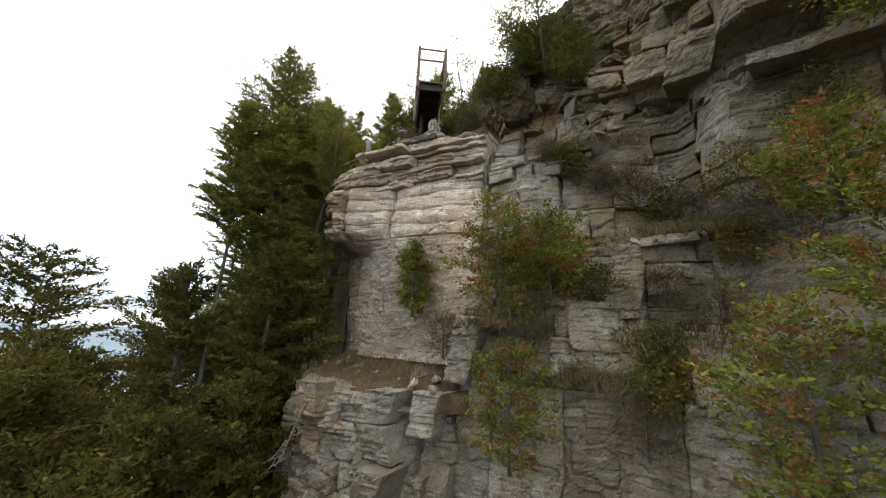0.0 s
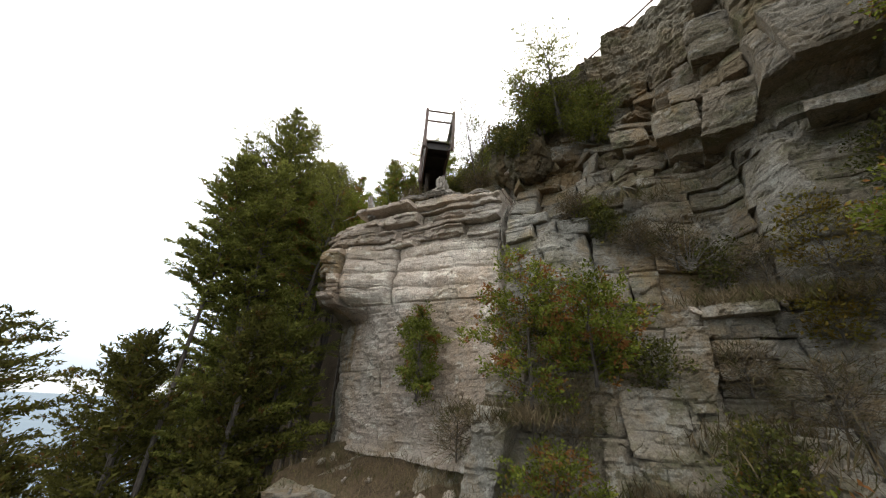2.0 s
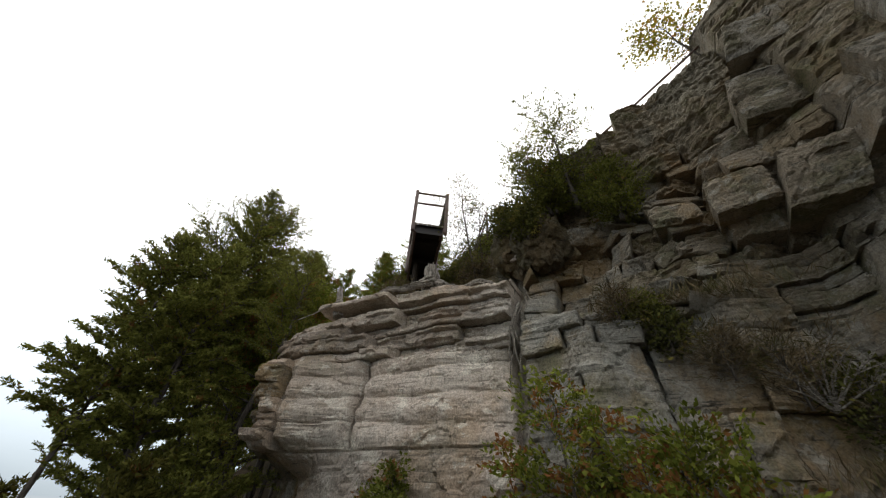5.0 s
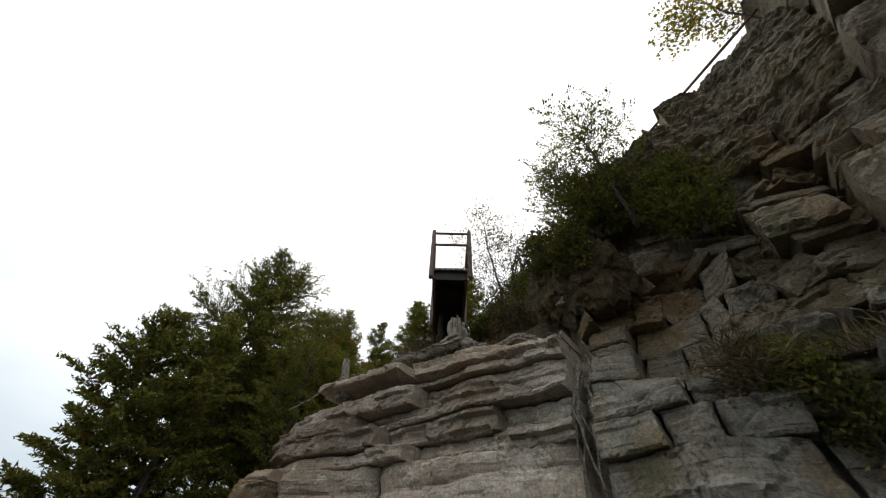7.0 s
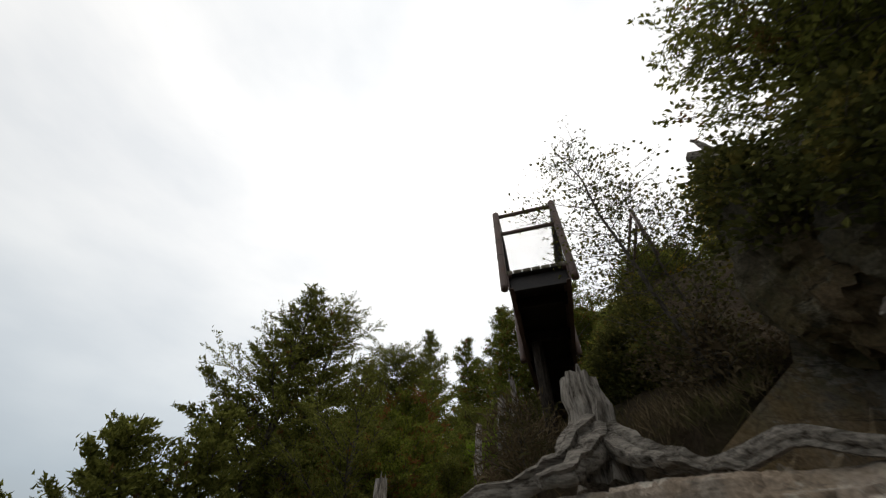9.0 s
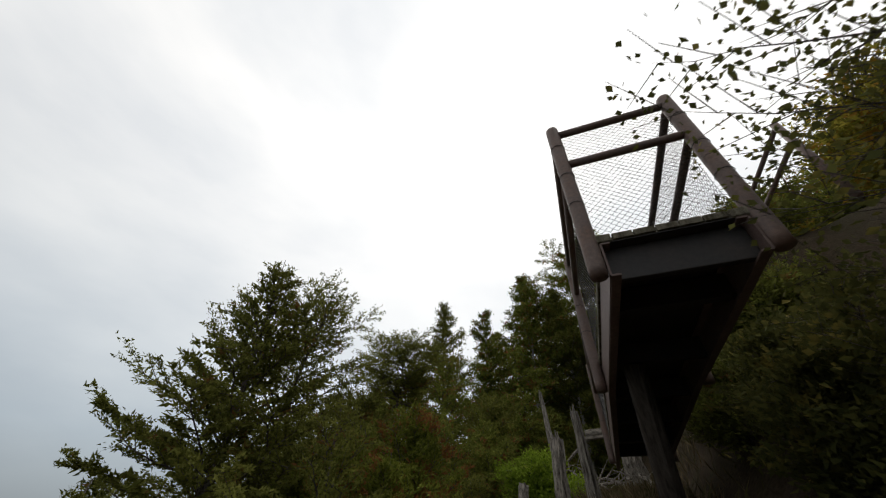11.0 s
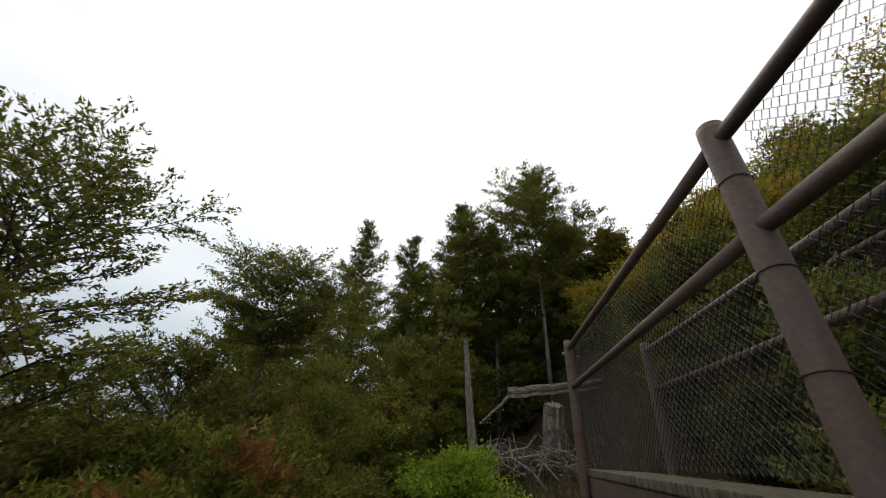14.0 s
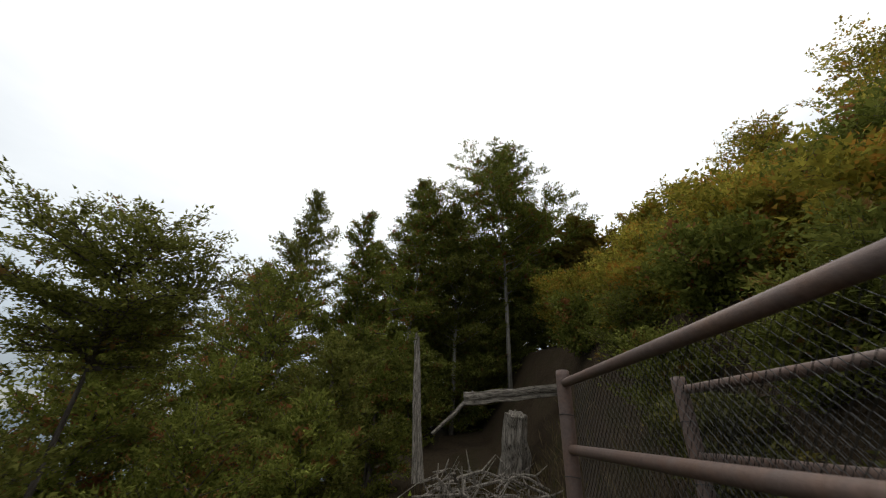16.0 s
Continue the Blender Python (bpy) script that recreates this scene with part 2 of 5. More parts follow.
STEEL = steel_material("brown_painted_pipe", (0.132, 0.092, 0.078), (0.15, 0.085, 0.058))
BEAM = steel_material("brown_painted_beam", (0.118, 0.077, 0.066), (0.15, 0.105, 0.088))
WIRE = steel_material("dull_galvanised_wire", (0.035, 0.033, 0.032), (0.032, 0.027, 0.024))
# shade under the deck put into the colour: beam steel taken near black
SHADED_STEEL = steel_material("shade_darkened_steel", (0.022, 0.019, 0.018), (0.035, 0.026, 0.022))
PLANK = bark_material("mossy_deck_plank", (0.06, 0.052, 0.032), (0.21, 0.185, 0.135))


def water_material():
    m, n, l, b = material("grey_blue_lake", 0.75, 0, 0.12)
    co = n.new("ShaderNodeTexCoord").outputs["Object"]
    a, f = noise_node(n, l, co, 0.004, 6, (1, 3, 1), 0.6), noise_node(n, l, co, 0.5, 6, (1, 2.5, 1), 0.7)
    l.new(ramp(n, l, a, (0.35, (0.105, 0.140, 0.170)), (0.65, (0.140, 0.175, 0.200))), b.inputs["Base Color"])
    bump(n, l, b, f, 0.5, 0.3)
    return m


WATER = water_material()


# ---- mesh helpers ----
def mesh_object(name, verts, faces, mat, parent=None, label="", smooth=False):
    me = bpy.data.meshes.new(name)
    if isinstance(verts, np.ndarray) and isinstance(faces, np.ndarray):
        k = faces.shape[1]
        me.vertices.add(len(verts))
        me.vertices.foreach_set("co", np.ascontiguousarray(verts, dtype=np.float32).ravel())
        me.loops.add(faces.size)
        me.loops.foreach_set("vertex_index", np.ascontiguousarray(faces, dtype=np.int32).ravel())
        me.polygons.add(len(faces))
        me.polygons.foreach_set("loop_start", np.arange(0, faces.size, k, dtype=np.int32))
        me.update(calc_edges=True)
    else:
        me.from_pydata([tuple(v) for v in verts], [], [tuple(f) for f in faces])
    if smooth:
        me.polygons.foreach_set("use_smooth", [True] * len(me.polygons))
    me.materials.append(mat)
    ob = new(name, me)
    if parent:
        ob.parent = parent
    if label:
        ob["label"] = label
    return ob


def thing(name, label, category, group="", kind="", at=(0, 0, 0)):
    ob = new(name)
    ob.location = at
    return tagged(ob, label, category, group, kind)


class Soup:
    """Collects quads, then makes one mesh of them."""

    def __init__(self):
        self.v, self.f = [], []

    def tube(self, pts, radii, sides=8, cap=True, twist=0.0, ridge=0.0):
        pts = [Vector(p) for p in pts]
        if isinstance(radii, (int, float)):
            radii = [radii] * len(pts)
        base, up = len(self.v), None
        for i, p in enumerate(pts):
            d = (pts[min(i + 1, len(pts) - 1)] - pts[max(i - 1, 0)]).normalized()
            if up is None:
                up = d.orthogonal().normalized()
            else:
                up = (up - d * up.dot(d)).normalized()
            side = d.cross(up)
            for k in range(sides):
                a = 2 * math.pi * k / sides + twist * i
                r = radii[i] * (1 + ridge * ((k * 7919 + 3) % 5 - 2) / 2)
                self.v.append(p + (up * math.cos(a) + side * math.sin(a)) * r)
        for i in range(len(pts) - 1):
            for k in range(sides):
                a, b = base + i * sides + k, base + i * sides + (k + 1) % sides
                self.f.append((a, b, b + sides, a + sides))
        if cap:
            self.f.append(tuple(base + k for k in range(sides))[::-1])
            self.f.append(tuple(base + (len(pts) - 1) * sides + k for k in range(sides)))
        return self

    def box(self, lo, hi, jitter=0.0, rng=None):
        base = len(self.v)
        for z in (lo[2], hi[2]):
            for x, y in ((lo[0], lo[1]), (hi[0], lo[1]), (hi[0], hi[1]), (lo[0], hi[1])):
                j = [rng.uniform(-jitter, jitter) for _ in range(3)] if rng else (0, 0, 0)
                self.v.append(Vector((x + j[0], y + j[1], z + j[2])))
        for q in ((3, 2, 1, 0), (4, 5, 6, 7), (0, 1, 5, 4), (1, 2, 6, 5), (2, 3, 7, 6), (3, 0, 4, 7)):
            self.f.append(tuple(base + k for k in q))
        return self

    def make(self, name, mat, parent=None, label="", smooth=False, bevel=0.0):
        ob = mesh_object(name, self.v, self.f, mat, parent, label, smooth)
        if bevel:
            b = bmesh.new()
            b.from_mesh(ob.data)
            bmesh.ops.bevel(b, geom=list(b.edges), offset=bevel, segments=2, profile=0.6, affect="EDGES")
            b.to_mesh(ob.data)
            b.free()
        return ob


def fbm(p, octaves=4):
    return noise.fractal(Vector(p), 0.9, 2.1, octaves)


# ---- the cliff: depth of the face by stations along it ----
# s runs along the face, d is how far it stands out from the base line
BASE, ALONG, OUT = (-1.9, 10.2), (0.767, -0.641), (-0.641, -0.767)
STATIONS = []


def station(s, top, *profile):
    STATIONS.append((s, top, [p[0] for p in profile], [p[1] for p in profile]))


station(-2.4, 15.8, (7, -3.6), (16, -3.6))
station(-1.3, 16.6, (7, -2.2), (12.2, -2.0), (12.6, -3.0), (15.4, -2.6), (15.8, -2.0), (17, -1.9))
station(-0.4, 17.1, (7, -0.5), (12.2, -0.3), (12.6, -1.35), (15.3, -1.15), (15.7, -0.25), (17.2, -0.3))
station(0.3, 17.5, (7, 1.0), (12.1, 0.8), (12.6, -1.0), (15.2, -0.85), (15.6, 0.28), (16.6, 0.38), (17.5, -0.22))
station(1.3, 17.95, (7, 1.2), (12.3, 0.9), (12.8, -0.8), (14.0, -0.65), (15.3, -0.5), (15.8, -0.15), (17.2, -0.42), (18, -0.4))
station(2.1, 18.1, (7, 1.1), (12.0, 0.75), (12.8, -0.9), (14.4, -0.45), (15.6, -0.4), (16.2, -0.5), (18.1, -0.7))
station(2.9, 18.25, (7, 1.1), (12.2, 0.75), (12.9, -0.8), (14.0, -0.75), (15.9, -0.6), (18.3, -0.85))
station(3.5, 19.0, (7, 0.7), (12.3, 0.3), (13.0, -0.5), (15.5, -0.8), (17.9, -1.1), (18.15, -1.6), (19.5, -1.7))
station(3.8, 20.2, (7, 0.6), (12.3, 0.2), (13.2, -0.4), (15.5, -0.8), (17.9, -1.15), (18.2, -1.9), (20.4, -2.0))
station(4.3, 20.6, (7, 0.3), (13.4, 0.0), (14.2, -0.6), (16.7, -0.95), (17.3, -1.0), (17.7, -1.5), (20.5, -1.6))
station(5.1, 20.8, (7, 0.2), (12.5, -0.1), (14.0, -0.5), (16.5, -0.8), (17.0, -0.95), (17.3, -2.0), (19.2, -2.0), (20.8, -1.5))
station(6.0, 21.75, (7, 0.2), (12.6, -0.25), (13.9, -0.8), (15.8, -1.25), (17.5, -1.7), (19.2, -1.7), (20.4, -1.2), (21.2, -1.25), (21.6, -1.6))
station(6.5, 21.9, (7, 0.1), (12.4, -0.3), (14.0, -0.9), (16.0, -1.4), (18.1, -1.6), (19.5, -1.55), (20.5, -1.3), (21.4, -1.35), (21.7, -1.7))
station(7.2, 22.0, (7, 0.0), (12.9, -0.5), (13.6, -1.1), (14.8, -1.15), (15.1, -1.75), (16.7, -1.85), (17.9, -1.7), (18.1, -1.3), (19.4, -1.4), (20.5, -1.25), (21.4, -1.35), (21.7, -1.7))
station(7.75, 22.3, (7, 0.2), (12.8, 0.0), (13.6, -1.3), (14.8, -1.25), (15.2, -1.85), (17.7, -1.75), (18.05, -1.0), (19.6, -0.85), (20.6, -1.0), (21.6, -1.2), (22, -1.5))
station(8.4, 22.85, (7, 0.6), (13.3, 0.3), (13.9, -1.4), (15.2, -1.0), (17.2, -0.75), (17.8, -0.9), (17.95, -0.55), (19.6, -0.5), (21.5, -0.9), (22.4, -1.15), (22.9, -1.5))
station(8.9, 23.2, (7, 0.7), (13.3, 0.4), (14.0, -0.9), (16.4, -0.95), (17.2, -1.0), (17.3, -0.75), (17.8, -0.7), (17.95, 0.1), (19.6, 0.0), (22.6, -0.5))
station(11.0, 24.0, (7, 0.8), (14.0, -0.5), (17.2, -0.6), (17.8, -0.4), (18.0, 0.5), (21.0, 0.3), (23, -0.3))
station(16.0, 24.0, (7, 0.9), (14.0, 0.2), (18, 0.0), (24, -0.6))
station(24.0, 24.5, (7, 1.2), (24, -0.6))
ST_S = np.array([s[0] for s in STATIONS])


def depth(s, z):
    """How far the face stands out at s and height z."""
    i = int(np.clip(np.searchsorted(ST_S, s) - 1, 0, len(ST_S) - 2))
    w = float(np.clip((s - ST_S[i]) / (ST_S[i + 1] - ST_S[i]), 0, 1))
    a = float(np.interp(z, STATIONS[i][2], STATIONS[i][3]))
    b = float(np.interp(z, STATIONS[i + 1][2], STATIONS[i + 1][3]))
    return a + (b - a) * w


def cliff_top(s):
    return float(np.interp(s, ST_S, [k[1] for k in STATIONS]))


def face_point(s, d, z):
    return (BASE[0] + ALONG[0] * s + OUT[0] * d, BASE[1] + ALONG[1] * s + OUT[1] * d, z)


def sd(x, y):
    x, y = x - BASE[0], y - BASE[1]
    return x * ALONG[0] + y * ALONG[1], x * OUT[0] + y * OUT[1]


def smooth(v, lo, hi):
    t = min(1.0, max(0.0, (v - lo) / (hi - lo)))
    return t * t * (3 - 2 * t)


def top_ground(x, y):
    s, d = sd(x, y)
    back = max(0.0, -d - 0.9)
    z = 18.0 + 0.72 * min(back, 2.0) + 0.17 * max(0.0, min(back, 20) - 2.0)
    high = smooth(s, 3.3, 4.6)
    z += high * (1.6 + 0.28 * max(0, min(s, 14) - 4.6) - 0.3 * min(back, 1.6)) * (1 - smooth(y, 11, 15))
    bank = smooth(y, 10.6, 13.5)
    z += bank * (1.6 * max(0, min(x, 2.9) - 1.15) + 0.24 * max(0.0, min(x, 45) - 3.0))
    left = -1.5 - 0.05 * max(0, y - 10) + 0.25 * math.sin(y * 0.7)
    if x < left:
        z -= 0.95 * (left - x)
    return z


def low_ground(x, y):
    far = math.hypot(x - 2, y - 6)
    return max(-22.0, 6.6 - 0.16 * max(0, far - 4)) + 0.25 * fbm((x * 0.15, y * 0.15, 4))


def edge_back(s):
    """How far behind the base line the upper face stands at s."""
    return -min(depth(s, z) for z in (12.9, 14.5, 16.0, 17.0, 18.0, 19.2, 20.5) if z < cliff_top(s) + 0.5)


def ground_z(x, y):
    s, d = sd(x, y)
    if s > 0:
        e = edge_back(min(s, 23)) + 0.35
        w = smooth(-d, e, e + 0.45)
    else:
        w = smooth(-d, 1.4 - 0.9 * max(s, -3), 2.6 - 1.2 * max(s, -3))
    lo, hi = low_ground(x, y), top_ground(x, y)
    return max(lo, lo + (hi - lo) * w) + 0.06 * fbm((x * 0.9, y * 0.9, 1)) * smooth(40 - abs(x), 0, 10)


def spread(lo, hi, step, far):
    near = list(np.arange(lo, hi + 0.01, step))
    k, out = step, []
    while near[-1] < far:
        k *= 1.22
        near.append(near[-1] + k)
    k = step
    while near[0] > -far:
        k *= 1.22
        near.insert(0, near[0] - k)
    return near


gx, gy = spread(-10, 10, 0.3, 4500), spread(4, 22, 0.3, 4500)
gv = np.array([(x, y, ground_z(x, y)) for y in gy for x in gx])
nx = len(gx)
gf = np.array([(j * nx + i, j * nx + i + 1, (j + 1) * nx + i + 1, (j + 1) * nx + i) for j in range(len(gy) - 1) for i in range(nx - 1)])
ground = tagged(mesh_object("ground", gv, gf, HUMUS, smooth=True), "dark leaf-strewn soil slope above and below the cliff", "ground", kind="structure")
wv = np.array([(-4500, -4500, -15), (4500, -4500, -15), (4500, 4500, -15), (-4500, 4500, -15)], float)
tagged(mesh_object("water", wv, np.array([(0, 1, 2, 3)]), WATER), "grey-blue lake reaching the horizon under cloud", "lake", kind="structure")

# ---- the rock: backing and separate blocks ----
cliff = thing("cliff", "layered grey limestone cliff with overhanging beds and ledges", "cliff", kind="structure", at=(2, 7, 7))
CL = Vector((2, 7, 7))
ns, nz = 150, 90
cs = np.linspace(-2.4, 24, ns)
core_v, core_f = [], []
for i, s in enumerate(cs):
    top = cliff_top(s) - 0.1
    for j in range(nz):
        z = 5.5 + (top - 5.5) * j / (nz - 1)
        d = depth(s, z) - 0.36
        core_v.append(Vector(face_point(s, d, z)) - CL)
    core_v.append(Vector(face_point(s, -3.4, top)) - CL)
for i in range(ns - 1):
    for j in range(nz):
        a = i * (nz + 1) + j
        core_f.append((a, a + nz + 1, a + nz + 2, a + 1))
mesh_object("rock_backing", core_v, core_f, ROCK, cliff)


def pale_share(s, z):
    return smooth(5.4 - s, 0, 2.6) * smooth(z, 12.5, 12.9) * smooth(s, 0.0, 0.8)


# how each kind of rock breaks: plate steps, spalled scars, fine relief, swell, block set, turn, joint gaps, crack widths, rim wear
STYLES = {
    "rough": dict(skew=(0.15, 0.04), plate=0.05, scar=1.0, fine=1.0, swell=0.02, off=0.05, turn=0.10, gaps=(0.001, 0.003, 0.008), cracks=(0.001, 0.003, 0.008, 0.016), rim=0.03),
    "smooth": dict(skew=(0.03, 0.0), plate=0.014, scar=0.36, fine=1.0, swell=0.05, off=0.012, turn=0.03, gaps=(0.0005, 0.003), cracks=(0.0005, 0.004), rim=0.012),
    "bulge": dict(skew=(0.0, 0.0), plate=0.022, scar=0.3, fine=0.7, swell=0.04, off=0.01, turn=0.03, gaps=(0.010,), cracks=(0.022,), rim=0.05),
    "layered": dict(skew=(0.1, 0.02), plate=0.075, scar=0.45, fine=0.8, swell=0.03, off=0.03, turn=0.05, gaps=(0.002, 0.006, 0.012, 0.02), cracks=(0.002, 0.006), rim=0.03),
    "blocky": dict(skew=(0.10, 0.03), plate=0.012, scar=0.35, fine=0.8, swell=0.015, off=0.045, turn=0.10, gaps=(0.004, 0.010, 0.018), cracks=(0.004, 0.010, 0.018), rim=0.03),
    "panel": dict(skew=(0.16, 0.03), plate=0.028, scar=0.5, fine=0.8, swell=0.06, off=0.03, turn=0.08, gaps=(0.001, 0.006, 0.012), cracks=(0.001, 0.004, 0.012), rim=0.02),
    "column": dict(skew=(0.12, 0.06), plate=0.03, scar=0.7, fine=0.9, swell=0.03, off=0.06, turn=0.18, gaps=(0.001, 0.004), cracks=(-0.01, 0.001, 0.005), rim=0.03),
    "shard": dict(skew=(0.7, 0.22), plate=0.015, scar=0.8, fine=0.8, swell=0.01, off=0.06, turn=0.30, gaps=(-0.02, 0.004, 0.01), cracks=(-0.03, 0.002, 0.010), rim=0.02),
    "rubble": dict(skew=(0.2, 0.05), plate=0.03, scar=0.6, fine=2.6, swell=0.10, off=0.03, turn=0.08, gaps=(0.001, 0.004), cracks=(0.001, 0.004), rim=0.02),
}


def rock_block(s0, s1, z0, z1, rng, cell=0.036, front=None, lean=0.0, deep=0.95, style="rough", bed_off=0.0, taper=0.0):
    """One block of a bed: a broken, faceted front with sides that run back into the cliff."""
    k = STYLES[style]
    nu, nv = max(3, min(96, int((s1 - s0) / cell))), max(2, min(60, int((z1 - z0) / cell)))
    sm, zm = (s0 + s1) / 2, (z0 + z1) / 2
    dm = depth(sm, zm) if front is None else front
    off = rng.gauss(0, k["off"]) + bed_off
    tu, tv = rng.uniform(-1, 1) * k["turn"], rng.uniform(-0.8, 0.6) * k["turn"]
    keep = {"smooth": 0.0, "bulge": 0.0, "panel": 0.15, "column": 0.4, "rubble": 0.1, "rough": 0.4, "layered": 0.5, "blocky": 0.6, "shard": 0.6}[style]
    fr = 7.0 if style == "layered" else 4.0
    if front is not None:
        keep, tv, off = 1.0, lean, 0.0
    gap, crack = rng.choice(k["gaps"]), rng.choice(k["cracks"])
    skew, tilt = rng.uniform(-1, 1) * k["skew"][0], rng.uniform(-1, 1) * k["skew"][1]
    if taper:
        skew, tilt = skew * 2.2, tilt * 2.5
    verts, faces = [], []
    seed = rng.random() * 50
    swell, fine, scar = k["swell"], k["fine"], k["scar"]
    for j in range(nv + 1):
        for i in range(nu + 1):
            u, v = i / nu, j / nv
            s, z = s0 + crack + (s1 - s0 - 2 * crack) * u, z0 + gap * 0.6 + (z1 - z0 - 1.2 * gap) * v
            s, z = s + skew * (v - 0.5) * (z1 - z0), z + tilt * (u - 0.5) * (s1 - s0)
            ws = s + 0.05 * noise.noise((s * 0.8, z * 1.3, 3.1)) + 0.035 * noise.noise((s * 2.6, z * 2.6, 9)) + 0.014 * noise.noise((s * 9, z * 9, 2))
            wz = z + 0.06 * noise.noise((s * 0.3, z * 0.2, 7.7)) + 0.014 * noise.noise((s * 1.9, z * 1.2, 1.5)) + 0.008 * noise.noise((s * 9, z * 6, 5))
            d = depth(s, z) * (1 - keep) + dm * keep + off + tu * (u - 0.5) + tv * (v - 0.5)
            d += swell * noise.noise((s * 1.1, z * 1.4, 21)) + swell * 0.6 * noise.noise((s * 2.3, z * 3.4, seed))
            # bedding ledges and small angular steps that run on from block to block
            js = ws + 0.05 * noise.noise((ws * 1.7, wz * 1.7, 11))
            jz = wz + 0.014 * noise.noise((ws * 1.3, wz * 1.2, 12))
            row = math.floor(jz * fr)
            d += k["plate"] * (noise.cell((js * (0.25 + 0.5 * noise.cell((row, 3.5, 1))) + row * 0.37, jz * fr, 2.2)) - 0.5)
            d += k["plate"] * 0.5 * (noise.cell((js * 1.9 + row * 0.61, jz * fr, 6.1)) - 0.5)
            d += 0.013 * fine * (noise.cell((js * 3.6, jz * fr * 2.9, 1.1)) - 0.5)
            if style == "bulge":
                # rounded lobes between thin weathered seams
                lobe = (z * 2.6 + 0.35 * noise.noise((s * 0.9, z * 0.5, 4))) % 1.0
                d += 0.05 * math.sin(math.pi * lobe) - 0.05 * math.exp(-(min(lobe, 1 - lobe) / 0.05) ** 2) * (0.4 + noise.noise((s * 1.3, row, 8)))
                d -= 0.10 * max(0.0, abs(u - 0.5) * 2 - 0.8) / 0.2
            if style == "rubble":
                (f1, f2, _, _), _ = noise.voronoi(Vector((s * 5.5, z * 7.5, 3)))
                d += 0.11 * (0.35 - f1) + 0.05 * noise.noise((s * 3.1, z * 5.0, 17))
            # spalled scars with straight edges
            (f1, f2, _, _), (p1, _, _, _) = noise.voronoi(Vector((js * 1.5, jz * 2.1, seed * 0.02)), distance_metric="CHEBYCHEV")
            c1 = noise.cell(p1 * 13.7)
            d += (-0.055 if c1 > 0.72 else 0.03 if c1 < 0.2 else 0) * scar
            d += 0.10 * (noise.cell(p1 * 5.3 + Vector((3, 1, 7))) - 0.5) * (js * 1.5 - p1.x) * scar
            if f2 - f1 < 0.035:
                d -= 0.03 * scar
            d += fine * (0.014 * noise.noise((s * 1.7, z * 2.2, seed)) + 0.012 * noise.noise((s * 7, z * 10, seed + 5)) + 0.016 * noise.noise((s * 17, z * 21, seed)))
            # hairline cracks
            d -= 0.030 * scar * max(0, abs(noise.noise((s * 2.2, z * 3.2, seed + 9))) * -14 + 1)
            e = min(u * (s1 - s0), (1 - u) * (s1 - s0), v * (z1 - z0), (1 - v) * (z1 - z0))
            d -= k["rim"] * max(0, 1 - e / 0.025) * rng.uniform(0.2, 1.4)
            verts.append(face_point(ws, d, wz))
    for j in range(nv):
        for i in range(nu):
            a = j * (nu + 1) + i
            faces.append((a, a + 1, a + nu + 2, a + nu + 1))
    rim = [i for i in range(nu + 1)] + [j * (nu + 1) + nu for j in range(1, nv + 1)]
    rim += [nv * (nu + 1) + i for i in range(nu - 1, -1, -1)] + [j * (nu + 1) for j in range(nv - 1, 0, -1)]
    back = len(verts)
    for q in rim:
        x, y, z = verts[q]
        pull = taper * (sd(x, y)[0] - sm)
        verts.append((x - OUT[0] * deep - ALONG[0] * pull, y - OUT[1] * deep - ALONG[1] * pull, z + 0.6 * taper * (z1 - z)))
    m = len(rim)
    for q in range(m):
        faces.append((rim[q], back + q, back + (q + 1) % m, rim[(q + 1) % m]))
    return verts, faces


